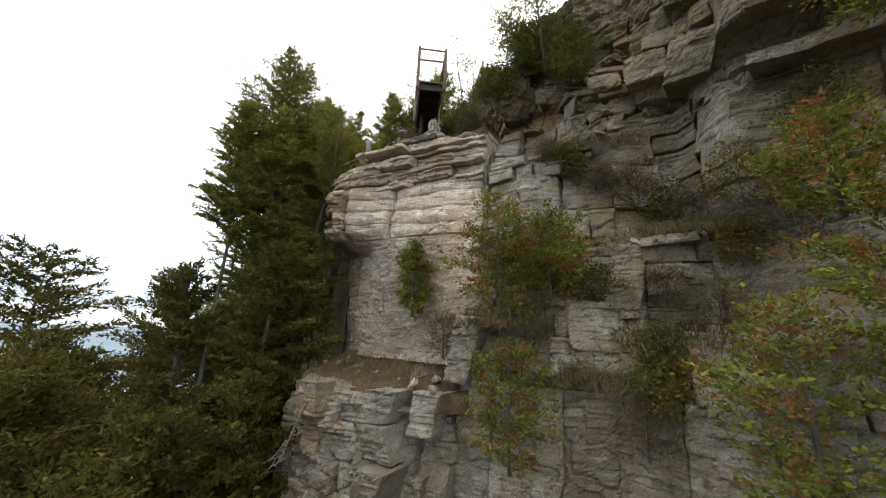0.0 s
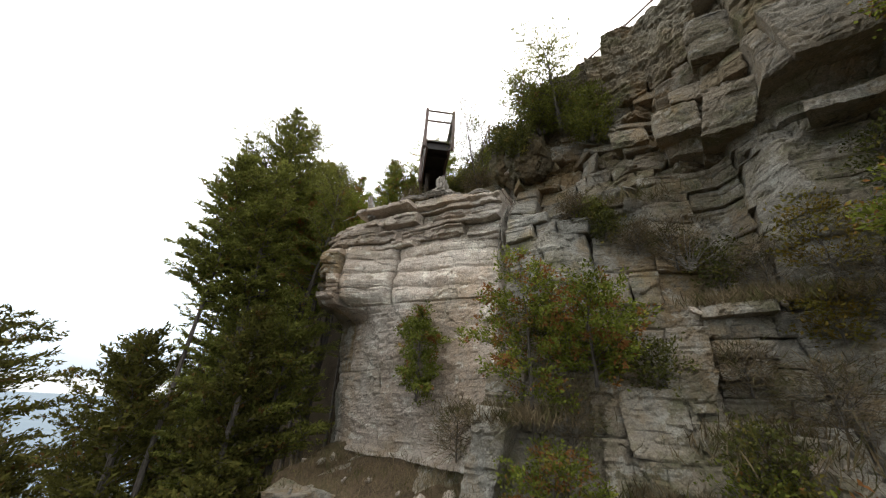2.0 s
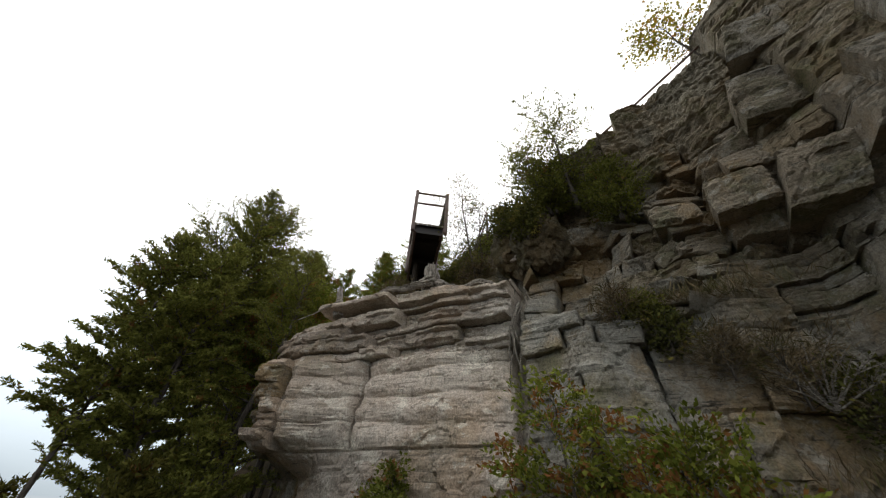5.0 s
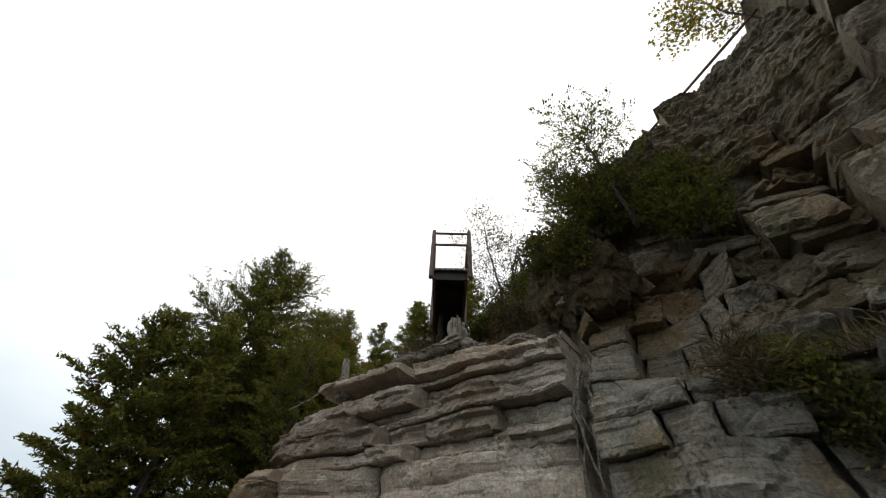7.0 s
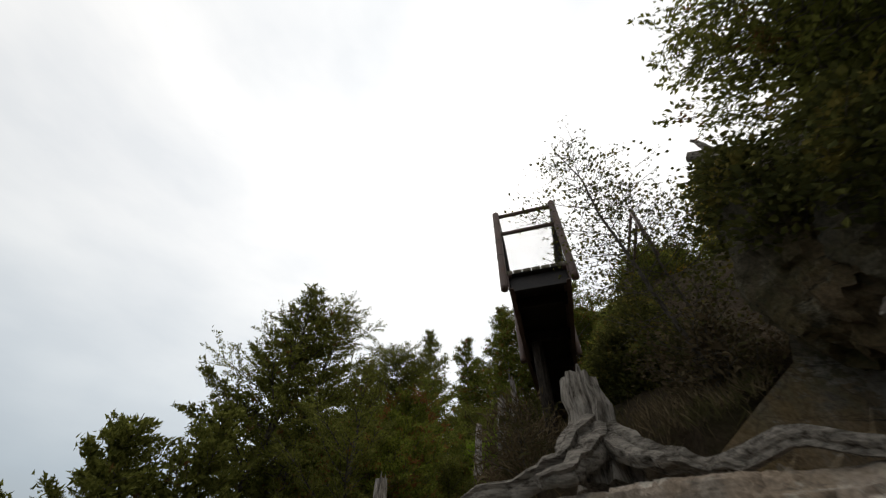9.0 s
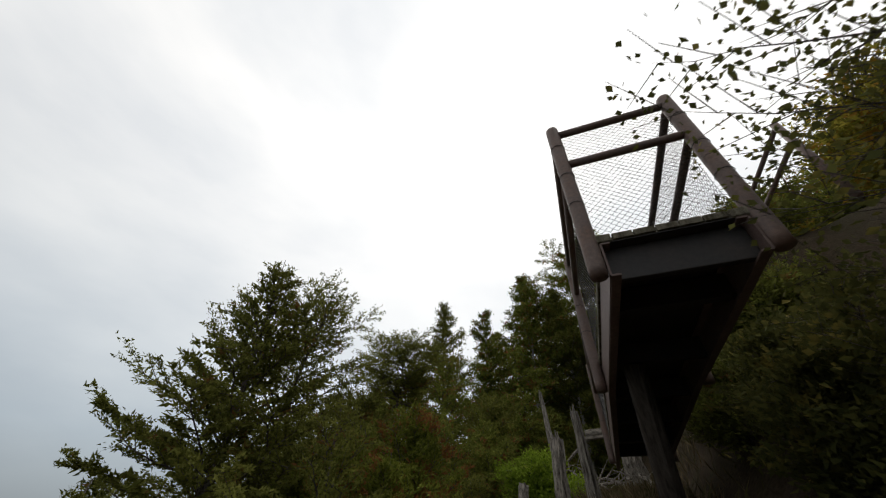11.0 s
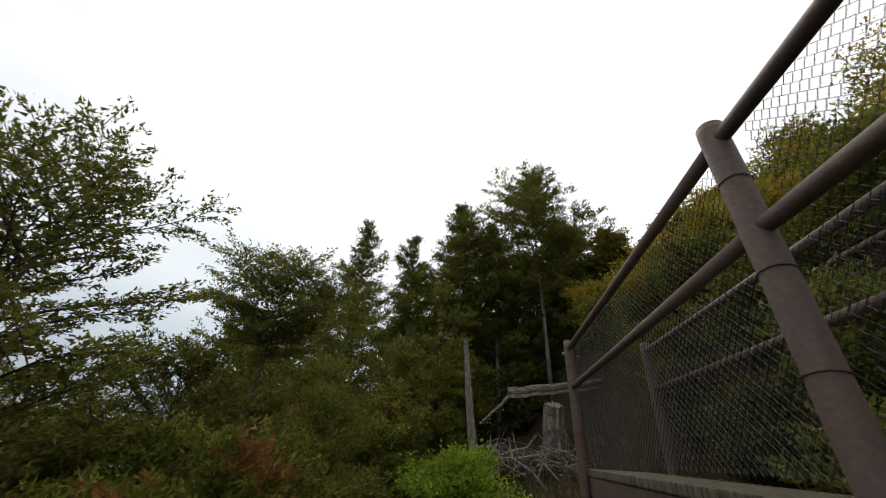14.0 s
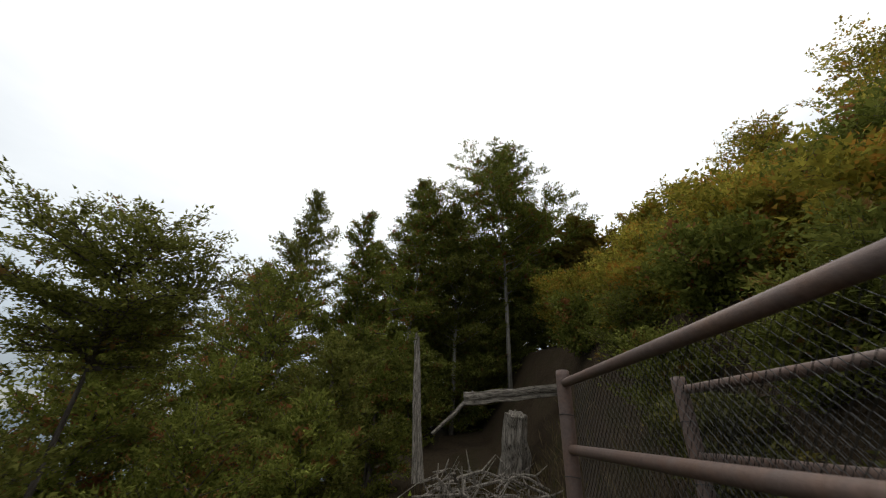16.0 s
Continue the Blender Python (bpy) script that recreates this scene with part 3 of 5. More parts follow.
# stretches of the face: s from, s to, z from, z to, bed thickness, block length, how it breaks, ragged ends
ZONES = (
    (-2.3, 4.1, 7.0, 12.3, (0.22, 0.6), (0.4, 1.1), "rough"),
    (4.1, 10.6, 7.0, 12.5, (0.8, 1.7), (0.3, 0.8), "column"),
    (-2.3, 4.1, 12.7, 15.45, (1.3, 1.5), (1.6, 3.0), "smooth"),
    (-2.3, 0.62, 15.45, 16.75, (0.12, 0.3), (0.4, 1.0), "layered"),
    (0.62, 1.76, 15.45, 16.75, (1.3, 1.4), (1.2, 1.3), "bulge"),
    (1.76, 4.03, 15.45, 16.75, (1.3, 1.4), (2.4, 2.5), "bulge"),
    (-2.3, 4.05, 16.75, 18.5, (0.12, 0.26), (1.2, 3.4), "layered"),
    (4.1, 5.9, 12.5, 15.2, (0.6, 1.3), (0.35, 0.9), "column"),
    (4.2, 5.7, 15.2, 16.5, (1.2, 1.4), (0.6, 1.1), "panel"),
    (4.2, 5.7, 16.5, 18.15, (0.3, 0.5), (0.4, 0.85), "blocky"),
    (5.9, 7.0, 12.5, 15.1, (0.5, 1.2), (0.35, 0.8), "column"),
    (7.0, 8.0, 12.5, 15.1, (0.18, 0.42), (0.35, 0.9), "blocky"),
    (5.7, 6.6, 15.1, 16.6, (0.4, 0.8), (0.5, 1.0), "panel"),
    (6.6, 8.0, 15.1, 15.7, (0.3, 0.6), (0.6, 1.4), "panel"),
    (6.6, 8.0, 15.7, 16.67, (0.9, 1.0), (0.6, 0.9), "panel"),
    (6.6, 8.0, 16.67, 17.06, (0.36, 0.4), (0.5, 1.4), "panel"),
    (6.6, 8.0, 17.06, 17.6, (0.14, 0.3), (0.5, 1.4), "panel"),
    (5.7, 6.6, 16.6, 18.15, (0.16, 0.4), (0.25, 0.7), "shard"),
    (6.6, 8.0, 17.6, 18.15, (0.16, 0.32), (0.3, 0.9), "shard"),
    (4.05, 8.4, 18.15, 19.5, (0.18, 0.42), (0.25, 0.8), "shard"),
    (3.7, 8.4, 19.5, 23.5, (0.7, 1.3), (0.9, 1.9), "rubble"),
    (8.0, 10.6, 12.5, 17.25, (0.5, 1.3), (0.6, 1.6), "panel"),
    (8.0, 10.6, 17.25, 17.95, (0.2, 0.5), (0.6, 1.6), "rough"),
    (8.4, 10.6, 17.95, 23.5, (0.3, 0.9), (0.6, 1.9), "rough"),
    (10.6, 23.0, 7.0, 24.5, (0.5, 1.2), (0.9, 2.2), "rough"),
)

rng = random.Random(11)
BLOCKS = []
for s_lo, s_hi, z_lo, z_hi, thick, length, style in ZONES:
    z = z_lo
    while z < z_hi - 0.02:
        top = z + rng.uniform(*thick)
        if z_hi - top < thick[0] * 0.6:
            top = z_hi
        set_back = rng.gauss(0, 0.035) if style == "layered" else 0.0
        s = s_lo
        while s < s_hi - 0.02:
            e = s + rng.uniform(*length)
            if s_hi - e < length[0] * 0.6:
                e = s_hi
            if top < cliff_top((s + e) / 2) + 0.12:
                if style in ("shard", "blocky", "rough", "panel") and e - s > 0.45 and top - z > 0.26 and rng.random() < 0.25:
                    m = z + (top - z) * rng.uniform(0.35, 0.65)
                    BLOCKS += [(s, e, z, m, style, set_back), (s, e, m, top, style, set_back)]
                else:
                    BLOCKS.append((s, e, z, top, style, set_back))
            s = e
        z = top

# single great blocks: the hanging roofs, the slab stack, the towers of the lower ledge
ROOFS = (
    (7.02, 7.72, 18.0, 18.5, -0.95, 0.12, 1.3), (7.7, 8.38, 17.66, 18.34, -0.66, 0.22, 1.6), (6.3, 6.95, 18.25, 18.6, -1.22, 0.05, 1.0),
    (7.35, 7.95, 18.52, 18.95, -0.92, -0.1, 1.2), (8.55, 10.3, 17.85, 18.75, 0.16, 0.1, 1.7), (8.9, 10.5, 18.78, 19.5, 0.32, 0.1, 1.6),
    (8.6, 10.4, 17.27, 17.5, -0.32, 0.0, 1.2), (7.75, 8.5, 19.0, 19.75, -0.45, 0.2, 1.2), (8.1, 9.0, 20.2, 20.9, -0.25, 0.15, 1.2),
    (6.98, 7.85, 14.82, 14.98, -0.92, -0.04, 1.3), (7.05, 7.6, 14.54, 14.72, -1.1, 0, 1.2), (7.05, 7.7, 14.28, 14.5, -1.04, 0, 1.2),
    (7.02, 7.55, 14.02, 14.26, -1.0, 0, 1.2), (6.4, 6.95, 13.6, 14.1, -0.72, 0, 1.0),
)
TOWERS = (
    (2.75, 3.35, 11.2, 11.75, 0.98, 0.1, 1.2), (2.7, 3.3, 11.76, 12.3, 0.92, 0.05, 1.2), (2.85, 3.4, 10.5, 11.18, 1.2, 0.1, 1.2),
    (3.5, 4.0, 11.6, 12.3, 0.62, 0, 1.0), (4.05, 4.5, 12.45, 13.55, 0.32, 0, 1.1), (1.0, 1.7, 11.7, 12.3, 1.12, 0, 1.2),
    (7.58, 8.25, 12.58, 13.1, -0.12, -0.12, 1.1), (7.56, 8.36, 12.2, 12.55, 0.12, -0.1, 1.1), (7.5, 8.0, 13.12, 13.42, -0.5, -0.1, 1.0),
)
GREAT = ROOFS + TOWERS


# ---- trees and shrubs ----
def leaf_quads(points, dirs, size, rng, aspect=0.5):
    """A rhombus for each leaf at points, pointing along dirs."""
    n = len(points)
    d = dirs / np.maximum(np.linalg.norm(dirs, axis=1, keepdims=True), 1e-6)
    r = rng.normal(size=(n, 3))
    w = np.cross(d, r)
    w /= np.maximum(np.linalg.norm(w, axis=1, keepdims=True), 1e-6)
    k = size * rng.uniform(0.55, 1.35, size=(n, 1))
    nrm = np.cross(d, w) * k * 0.12
    v = np.stack([points, points + d * k * 0.5 + w * k * aspect * 0.5 + nrm, points + d * k, points + d * k * 0.5 - w * k * aspect * 0.5 + nrm], axis=1).reshape(-1, 3)
    return v, np.arange(4 * n).reshape(-1, 4)


def leaf_triangles(points, dirs, size, rng, aspect=0.5):
    """A small triangle for each far leaf."""
    n = len(points)
    d = dirs / np.maximum(np.linalg.norm(dirs, axis=1, keepdims=True), 1e-6)
    w = np.cross(d, rng.normal(size=(n, 3)))
    w /= np.maximum(np.linalg.norm(w, axis=1, keepdims=True), 1e-6)
    k = size * rng.uniform(0.55, 1.35, size=(n, 1))
    v = np.stack([points - w * k * aspect * 0.5, points + w * k * aspect * 0.5, points + d * k], axis=1).reshape(-1, 3)
    return v, np.arange(3 * n).reshape(-1, 3)


def crown_profile(kind, h):
    if kind == "cedar":
        return (1 - h) ** 0.62 * (0.55 + 0.45 * min(1, h / 0.25)) + 0.06
    if kind == "dome":
        return min(1.0, (1 - h) / 0.3) ** 0.7 * (0.8 + 0.2 * min(1, h / 0.3)) + 0.04
    if kind == "ovoid":
        return min(1.0, (1 - h) / 0.6) ** 0.7 * (0.7 + 0.3 * min(1, h / 0.3)) + 0.03
    if kind == "open":
        return 0.30 + 0.75 * math.sin(math.pi * min(1, h * 0.88 + 0.10)) ** 0.8
    return math.sin(math.pi * (0.12 + 0.86 * h)) ** 0.7


def tree(name, label, category, base, top, radius, bare, kind, leaves, leaf, mat, seed, limbs=40, trunk=0.14, bark=None, lean=(0, 0), group="", droop=0.0, fluff=0.06, aspect=0.5, jag=0.35, reach=None, full=False, flat=0.5, core=0.06, low=None):
    """A tree: a bent tapered trunk, limbs with side twigs, and a crown of many small leaves along the twigs."""
    bark = bark or BARK
    rg, r2 = np.random.default_rng(seed), random.Random(seed)
    height = top - base[2]
    core = 0 if "sapling" in name else core
    if full:
        fluff, flat = min(fluff, 0.035), max(flat, 0.8)
    if low is not None:
        bare = (low - base[2]) / height
    root = thing(name, label, category, group, at=base)
    stem = []
    for i in range(7):
        f = i / 6
        w = 0.018 * height * f
        stem.append(Vector((lean[0] * f + w * r2.uniform(-1, 1), lean[1] * f + w * r2.uniform(-1, 1), height * f * 0.97)))
    Soup().tube(stem, [trunk * (1 - i / 6) ** 0.8 + 0.004 for i in range(7)], 9, ridge=0.08).make("trunk", bark, root, smooth=True)

    def stem_at(f):
        k = min(5, int(f * 6))
        return stem[k].lerp(stem[k + 1], f * 6 - k)

    wood, tw_p, tw_d, tw_s = Soup(), [], [], []
    for i in range(limbs):
        h = (i + 0.5) / limbs
        f = bare + (0.985 - bare) * h
        start = stem_at(f)
        a = i * 2.39996 + r2.uniform(-0.5, 0.5)
        size = radius * crown_profile(kind, h) * r2.uniform(1 - jag, 1 + jag * 0.8)
        if reach:
            size *= 1 + reach[1] * max(0.0, math.cos(a - reach[0]))
        rise = {"cedar": 0.22, "open": 0.15, "round": 0.4, "dome": 0.22, "ovoid": 0.3}[kind] + r2.uniform(-0.15, 0.25) - droop
        way = Vector((math.cos(a), math.sin(a), rise + (1.3 * h ** 4 if kind != "open" else 0.3 * h ** 3)))
        line = [start]
        for k in range(1, 6):
            bend = Vector((r2.uniform(-0.2, 0.2), r2.uniform(-0.2, 0.2), r2.uniform(-0.08, 0.16)))
            line.append(line[-1] + (way.normalized() + bend).normalized() * size / 5)
        rad = max(0.005, trunk * 0.26 * (1 - 0.75 * h))
        wood.tube(line, [rad * (1 - 0.17 * k) for k in range(6)], 5, cap=False)
        twigs = max(5, min(22 if full else 13, int(4 + size * 8)))
        for t in range(twigs):
            g = 0.15 + 0.85 * (t + r2.random()) / twigs
            k = min(4, int(g * 5))
            p = line[k].lerp(line[k + 1], g * 5 - k)
            d = (line[k + 1] - line[k]).normalized()
            lat = d.cross(Vector((0, 0, 1))).normalized() * (1 if t % 2 else -1)
            tw = lat * r2.uniform(0.4, 1.0) + d * r2.uniform(0.3, 1.0) + Vector((0, 0, r2.gauss(0.1 - droop * 0.5, 0.38 - 0.28 * flat)))
            tw = tw.normalized() * (size * 0.30 * (0.62 + 1.0 * g * (1 - g)) + 0.10) * r2.uniform(0.7, 1.3)
            wood.tube([p, p + tw], [rad * 0.25 + 0.002, 0.0015], 3, cap=False)
            tw_p.append(p)
            tw_d.append(tw)
    tagged(wood.make("branchwork", bark, root, smooth=True), kind="stuff")
    P, D = np.array(tw_p), np.array(tw_d)
    L = np.linalg.norm(D, axis=1)
    idx = rg.choice(len(P), size=leaves, p=L / L.sum())
    q = 0.08 + 0.97 * rg.random((leaves, 1)) ** 0.8
    c = P[idx] + D[idx] * q + rg.normal(size=(leaves, 3)) * fluff * np.array([1, 1, 0.8 - 0.5 * flat])
    way = D[idx] / L[idx][:, None] + rg.normal(size=(leaves, 3)) * 0.6 + np.array([0, 0, -droop * 0.8])
    v, fc = (leaf_quads if leaves < 8000 else leaf_triangles)(c, way, leaf, rg, aspect)
    if core:
        # larger sprays added inside the crown so that it blocks light
        k = int(leaves * core)
        i2 = rg.choice(len(P), size=k)
        axis = np.array([stem_at(min(1, max(0, z / max(0.1, height)))) for z in P[i2][:, 2]])
        c2 = axis + (P[i2] + D[i2] * 0.3 - axis) * rg.uniform(0.25, 0.85, (k, 1))
        v2, f2 = leaf_triangles(c2, rg.normal(size=(k, 3)), leaf * 1.5, rg, 0.7)
        if fc.shape[1] == 4:
            v = np.concatenate([v, v2])
            fc = [tuple(q) for q in fc] + [tuple(q) for q in f2 + (len(v) - len(v2))]
        else:
            v, fc = np.concatenate([v, v2]), np.concatenate([fc, f2 + len(v)])
    mesh_object("crown", v, fc, mat, root)
    return root


def gz(x, y):
    return ground_z(x, y) - 0.15


def on_ground(x, y):
    return (x, y, gz(x, y))


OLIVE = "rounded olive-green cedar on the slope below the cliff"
tree("cedar_tree", "tall dark green cedar beside the cliff corner", "tree", on_ground(-4.4, 12.0), 23.4, 1.15, 0.42, "dome", 86000, 0.058, CEDAR, 1, 112, 0.17, core=0.02, jag=0.32, droop=0.06, full=True, low=13.0)
tree("cedar_tree", "broad dark cedar with long outer branches", "tree", on_ground(-3.6, 10.5), 20.0, 0.9, 0.42, "dome", 62000, 0.058, CEDAR, 2, 90, 0.16, core=0.08, droop=0.05, jag=0.25, full=True, low=11)
tree("cedar_tree", "rounded dark cedar leaning out over the slope", "tree", on_ground(-4.22, 9.85), 19.6, 0.74, 0.4, "dome", 34000, 0.058, CEDAR, 33, 66, 0.075, core=0.08, jag=0.35, full=True, low=15.6)
tree("cedar_tree", "dense cedar crowding the cliff corner", "tree", on_ground(-2.5, 11.5), 20.9, 1.0, 0.35, "dome", 64000, 0.038, CEDAR, 3, 84, 0.14, core=0.03, droop=0.05, jag=0.35, full=True, low=13)
tree("cedar_tree", OLIVE, "tree", on_ground(-2.9, 9.8), 15.6, 1.3, 0.15, "cedar", 22000, 0.085, CEDAR_SHADED, 31, 60, 0.14, jag=0.3, low=9)
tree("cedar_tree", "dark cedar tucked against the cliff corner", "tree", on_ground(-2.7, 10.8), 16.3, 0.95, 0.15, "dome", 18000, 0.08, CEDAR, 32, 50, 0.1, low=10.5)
tree("cedar_tree", OLIVE, "tree", on_ground(-7.9, 14.6), 15.5, 2.5, 0.2, "cedar", 16000, 0.12, CEDAR_SHADED, 4, 56, 0.15, low=8)
tree("cedar_tree", OLIVE, "tree", on_ground(-4.9, 10.0), 14.9, 2.0, 0.15, "cedar", 22000, 0.095, CEDAR_SHADED, 5, 64, 0.15, low=8)
tree("cedar_tree", OLIVE, "tree", on_ground(-3.4, 7.4), 11.9, 1.8, 0.1, "round", 24000, 0.08, CEDAR_SHADED, 6, 60, 0.13, core=0.25)
tree("cedar_tree", OLIVE, "tree", on_ground(-5.8, 8.0), 12.6, 2.2, 0.1, "round", 22000, 0.085, CEDAR_SHADED, 7, 56, 0.14, core=0.25)
tree("cedar_tree", OLIVE, "tree", on_ground(-8.4, 9.5), 12.0, 2.3, 0.1, "round", 18000, 0.10, CEDAR_SHADED, 71, 50, 0.14, core=0.25)
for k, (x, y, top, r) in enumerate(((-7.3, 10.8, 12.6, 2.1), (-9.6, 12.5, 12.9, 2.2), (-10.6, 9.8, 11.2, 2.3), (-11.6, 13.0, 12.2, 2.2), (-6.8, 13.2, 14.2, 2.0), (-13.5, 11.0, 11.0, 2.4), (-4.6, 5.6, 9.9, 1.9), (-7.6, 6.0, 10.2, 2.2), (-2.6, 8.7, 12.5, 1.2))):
    tree("cedar_tree", OLIVE, "tree", on_ground(x, y), top, r, 0.1, "round", 18000, 0.09, CEDAR_SHADED, 170 + k, 50, 0.13, group="lower slope cedars", core=0.25)
# the darkened leaves give the pine its backlit tone by colour
tree("pine_tree", "dark open-crowned pine standing before the lake", "tree", on_ground(-12.3, 14.6), 15.9, 2.6, 0.25, "open", 17000, 0.13, CEDAR_SHADED, 8, 50, 0.14, low=8, flat=0.8)

tree("cedar_tree", "ragged cedar reaching out over the slope", "tree", on_ground(-4.2, 12.9), 23.5, 1.4, 0.5, "dome", 66000, 0.046, CEDAR, 9, 92, 0.12, jag=0.45, full=True, low=18, flat=0.8, core=0.02)
tree("cedar_tree", "open cedar with a dense flat-topped crown", "tree", on_ground(-3.8, 15.8), 23.95, 0.85, 0.64, "open", 30000, 0.042, CEDAR, 10, 52, 0.10, lean=(-0.3, 0), fluff=0.045, low=22.3, flat=0.55, reach=(3.2, 0.15), core=0.02)
tree("cedar_tree", "ragged cedar with tiered branches over the slope", "tree", on_ground(-3.9, 14.6), 22.2, 1.0, 0.5, "dome", 46000, 0.045, CEDAR, 11, 70, 0.09, jag=0.5, full=True, low=18.5, flat=0.85, core=0.02)
RUSTY = "cedar with rusty tips close beside the platform"
for k, (x, y, top, r) in enumerate(((-2.35, 13.35, 21.25, 0.75), (-2.2, 12.2, 20.55, 0.75))):
    tree("cedar_tree", RUSTY, "tree", on_ground(x, y), top, r, 0.1, "round", 24000, 0.045, RUSTY_SPRAYS, 90 + k, 50, 0.08, group="rusty cedars", jag=0.45, full=True, low=top - 3, core=0.1)
FILL = "dense green cedar with rusty tips on the open slope"
for k, (x, y, top, r) in enumerate(((-3.35, 13.15, 20.95, 0.85), (-4.4, 14.1, 21.1, 1.0), (-5.6, 14.6, 21.2, 1.2), (-7.0, 16.2, 21.6, 1.5), (-3.2, 12.6, 20.5, 0.7))):
    tree("cedar_tree", FILL, "tree", on_ground(x, y), top, r, 0.1, "round", 26000, 0.05, CEDAR if k % 2 else RUSTY_SPRAYS, 280 + k, 54, 0.09, group="open slope cedars", jag=0.4, low=top - 3.2, core=0.12)
UNDER = "low dark cedar filling the slope below the ridge"
for k, (x, y, top, r) in enumerate(((-3.0, 16.6, 22.1, 1.1), (-5.0, 17.5, 23.2, 1.5), (-2.6, 19.0, 23.0, 1.1), (-4.6, 20.5, 25.0, 1.5), (-7.5, 20.5, 24.6, 1.9), (-2.2, 15.9, 21.0, 0.8), (-3.5, 13.9, 21.4, 0.9), (-4.9, 14.0, 21.4, 1.2), (-2.3, 17.7, 21.9, 0.9), (-6.2, 18.8, 23.8, 1.6), (-2.0, 20.6, 22.8, 0.9), (-4.0, 18.0, 22.8, 1.2), (-2.9, 14.7, 21.4, 0.9))):
    tree("cedar_tree", UNDER, "tree", on_ground(x, y), top, r, 0.12, "cedar" if k % 3 == 1 else "round", 24000 if y < 16.7 else 18000, 0.048 if y < 16.7 else 0.07, CEDAR if k in (2, 5, 9) else CEDAR_LIT, 80 + k, 44, 0.10, group="slope cedars", jag=0.4, low=top - 4.4, core=0.09)
RIDGE = "slender dark cedar in the wood behind the platform"
for k, (x, y, top, r, bare) in enumerate(((-6.8, 26.0, 31.6, 1.7, 0.15), (-4.2, 26.2, 30.5, 1.3, 0.2), (-1.9, 26.0, 32.4, 1.6, 0.33), (-0.1, 27.0, 31.6, 1.7, 0.3), (2.0, 26.0, 34.8, 2.4, 0.3), (-8.8, 27.2, 28.2, 2.0, 0.15), (-0.6, 31.0, 33.5, 2.4, 0.2), (-5.4, 31.5, 31.6, 2.4, 0.2), (4.0, 28.0, 32.0, 2.2, 0.2), (-11.5, 30.5, 29.2, 2.6, 0.1), (2.4, 33.5, 33.5, 2.6, 0.1), (-3.0, 33.5, 33.0, 2.6, 0.1))):
    tree("cedar_tree", RIDGE, "tree", on_ground(x, y), top + 0.3, r * 1.2, bare, "ovoid", int(25000 * r) if y < 30 else 36000, 0.10, CEDAR_LIT if k % 3 else CEDAR, 20 + k, 64, 0.10, PALE_BARK, group="ridge cedars", flat=0.3, fluff=0.08, jag=0.5, aspect=0.55, core=0.05)
HILL = "broad maple turning yellow-green on the hillside"
for k, (x, y, top, r, mt) in enumerate(((6.1, 27.0, 31.0, 1.5, ORANGE), (10.0, 27.6, 32.6, 1.7, AUTUMN), (13.6, 29, 35.2, 2.6, AUTUMN), (17.5, 27, 38.0, 3.2, AUTUMN), (20.5, 22.5, 39.5, 4.0, AUTUMN), (12.8, 24.5, 32.0, 2.2, AUTUMN), (15, 18, 31.0, 3.2, AUTUMN), (10.0, 22, 28.5, 2.2, AUTUMN), (8, 17, 25.5, 1.5, AUTUMN))):
    tree("maple_tree", HILL, "tree", on_ground(x, y), top, r, 0.12, "round", 22000, 0.14, mt, 40 + k, 56, 0.2, group="hillside maples", fluff=0.12, aspect=0.75, flat=0.45, jag=0.5)

tree("cedar_sapling", "young cedar with rusty tips rooted on a cliff ledge", "sapling", face_point(4.88, 0.0, 13.15), 15.75, 0.72, 0.15, "open", 7800, 0.058, RUSTY_SPRAYS, 60, 30, 0.03, lean=(0.05, 0.3), fluff=0.04, flat=0.1, jag=0.5)
tree("cedar_sapling", "small hanging cedar on the pale wall", "sapling", face_point(2.65, -0.38, 13.6), 15.2, 0.42, 0.0, "round", 6000, 0.055, CEDAR_LIT, 61, 26, 0.022, fluff=0.04, flat=0.1)
tree("cedar_sapling", "bushy young cedar on the cliff face", "sapling", face_point(5.65, -0.3, 13.85), 15.15, 0.72, 0.02, "round", 7800, 0.058, RUSTY_SPRAYS, 62, 28, 0.025, fluff=0.04, flat=0.1)
tree("cedar_sapling", "low cedar sprawling over a ledge of the cliff", "sapling", face_point(5.15, 0.3, 11.3), 13.1, 0.75, 0.0, "round", 5600, 0.055, RUSTY_SPRAYS, 66, 30, 0.03, fluff=0.04, flat=0.1)
for k, (s, d, z, top, r) in enumerate(((8.3, 0.9, 11.6, 13.6, 0.85), (9.2, 0.75, 12.8, 14.8, 0.8), (9.0, 0.3, 14.6, 15.8, 0.6), (9.6, 0.75, 16.6, 18.3, 0.68), (10.3, 1.2, 12.2, 14.8, 0.8))):
    tree("cedar_sapling", "sprawling green cedar branches with rusty tips on the cliff", "sapling", face_point(s, d, z), top, r, 0.0, "round", 5200, 0.06, RUSTY_SPRAYS, 110 + k, 30, 0.03, fluff=0.05, group="cliff cedars")
tree("birch_sapling", "thin birch with sparse small leaves", "sapling", on_ground(1.7, 9.9), 21.4, 0.82, 0.12, "round", 2500, 0.037, BIRCH, 63, 34, 0.022, fluff=0.06, aspect=0.7, lean=(-0.62, -0.9), core=0)
tree("shrub", "dark shrub overhanging the cliff top edge", "shrub", face_point(5.4, -1.5, 19.4), 21.85, 0.9, 0.05, "open", 6400, 0.052, CEDAR, 64, 36, 0.05, fluff=0.028, lean=(-0.42, -0.36))
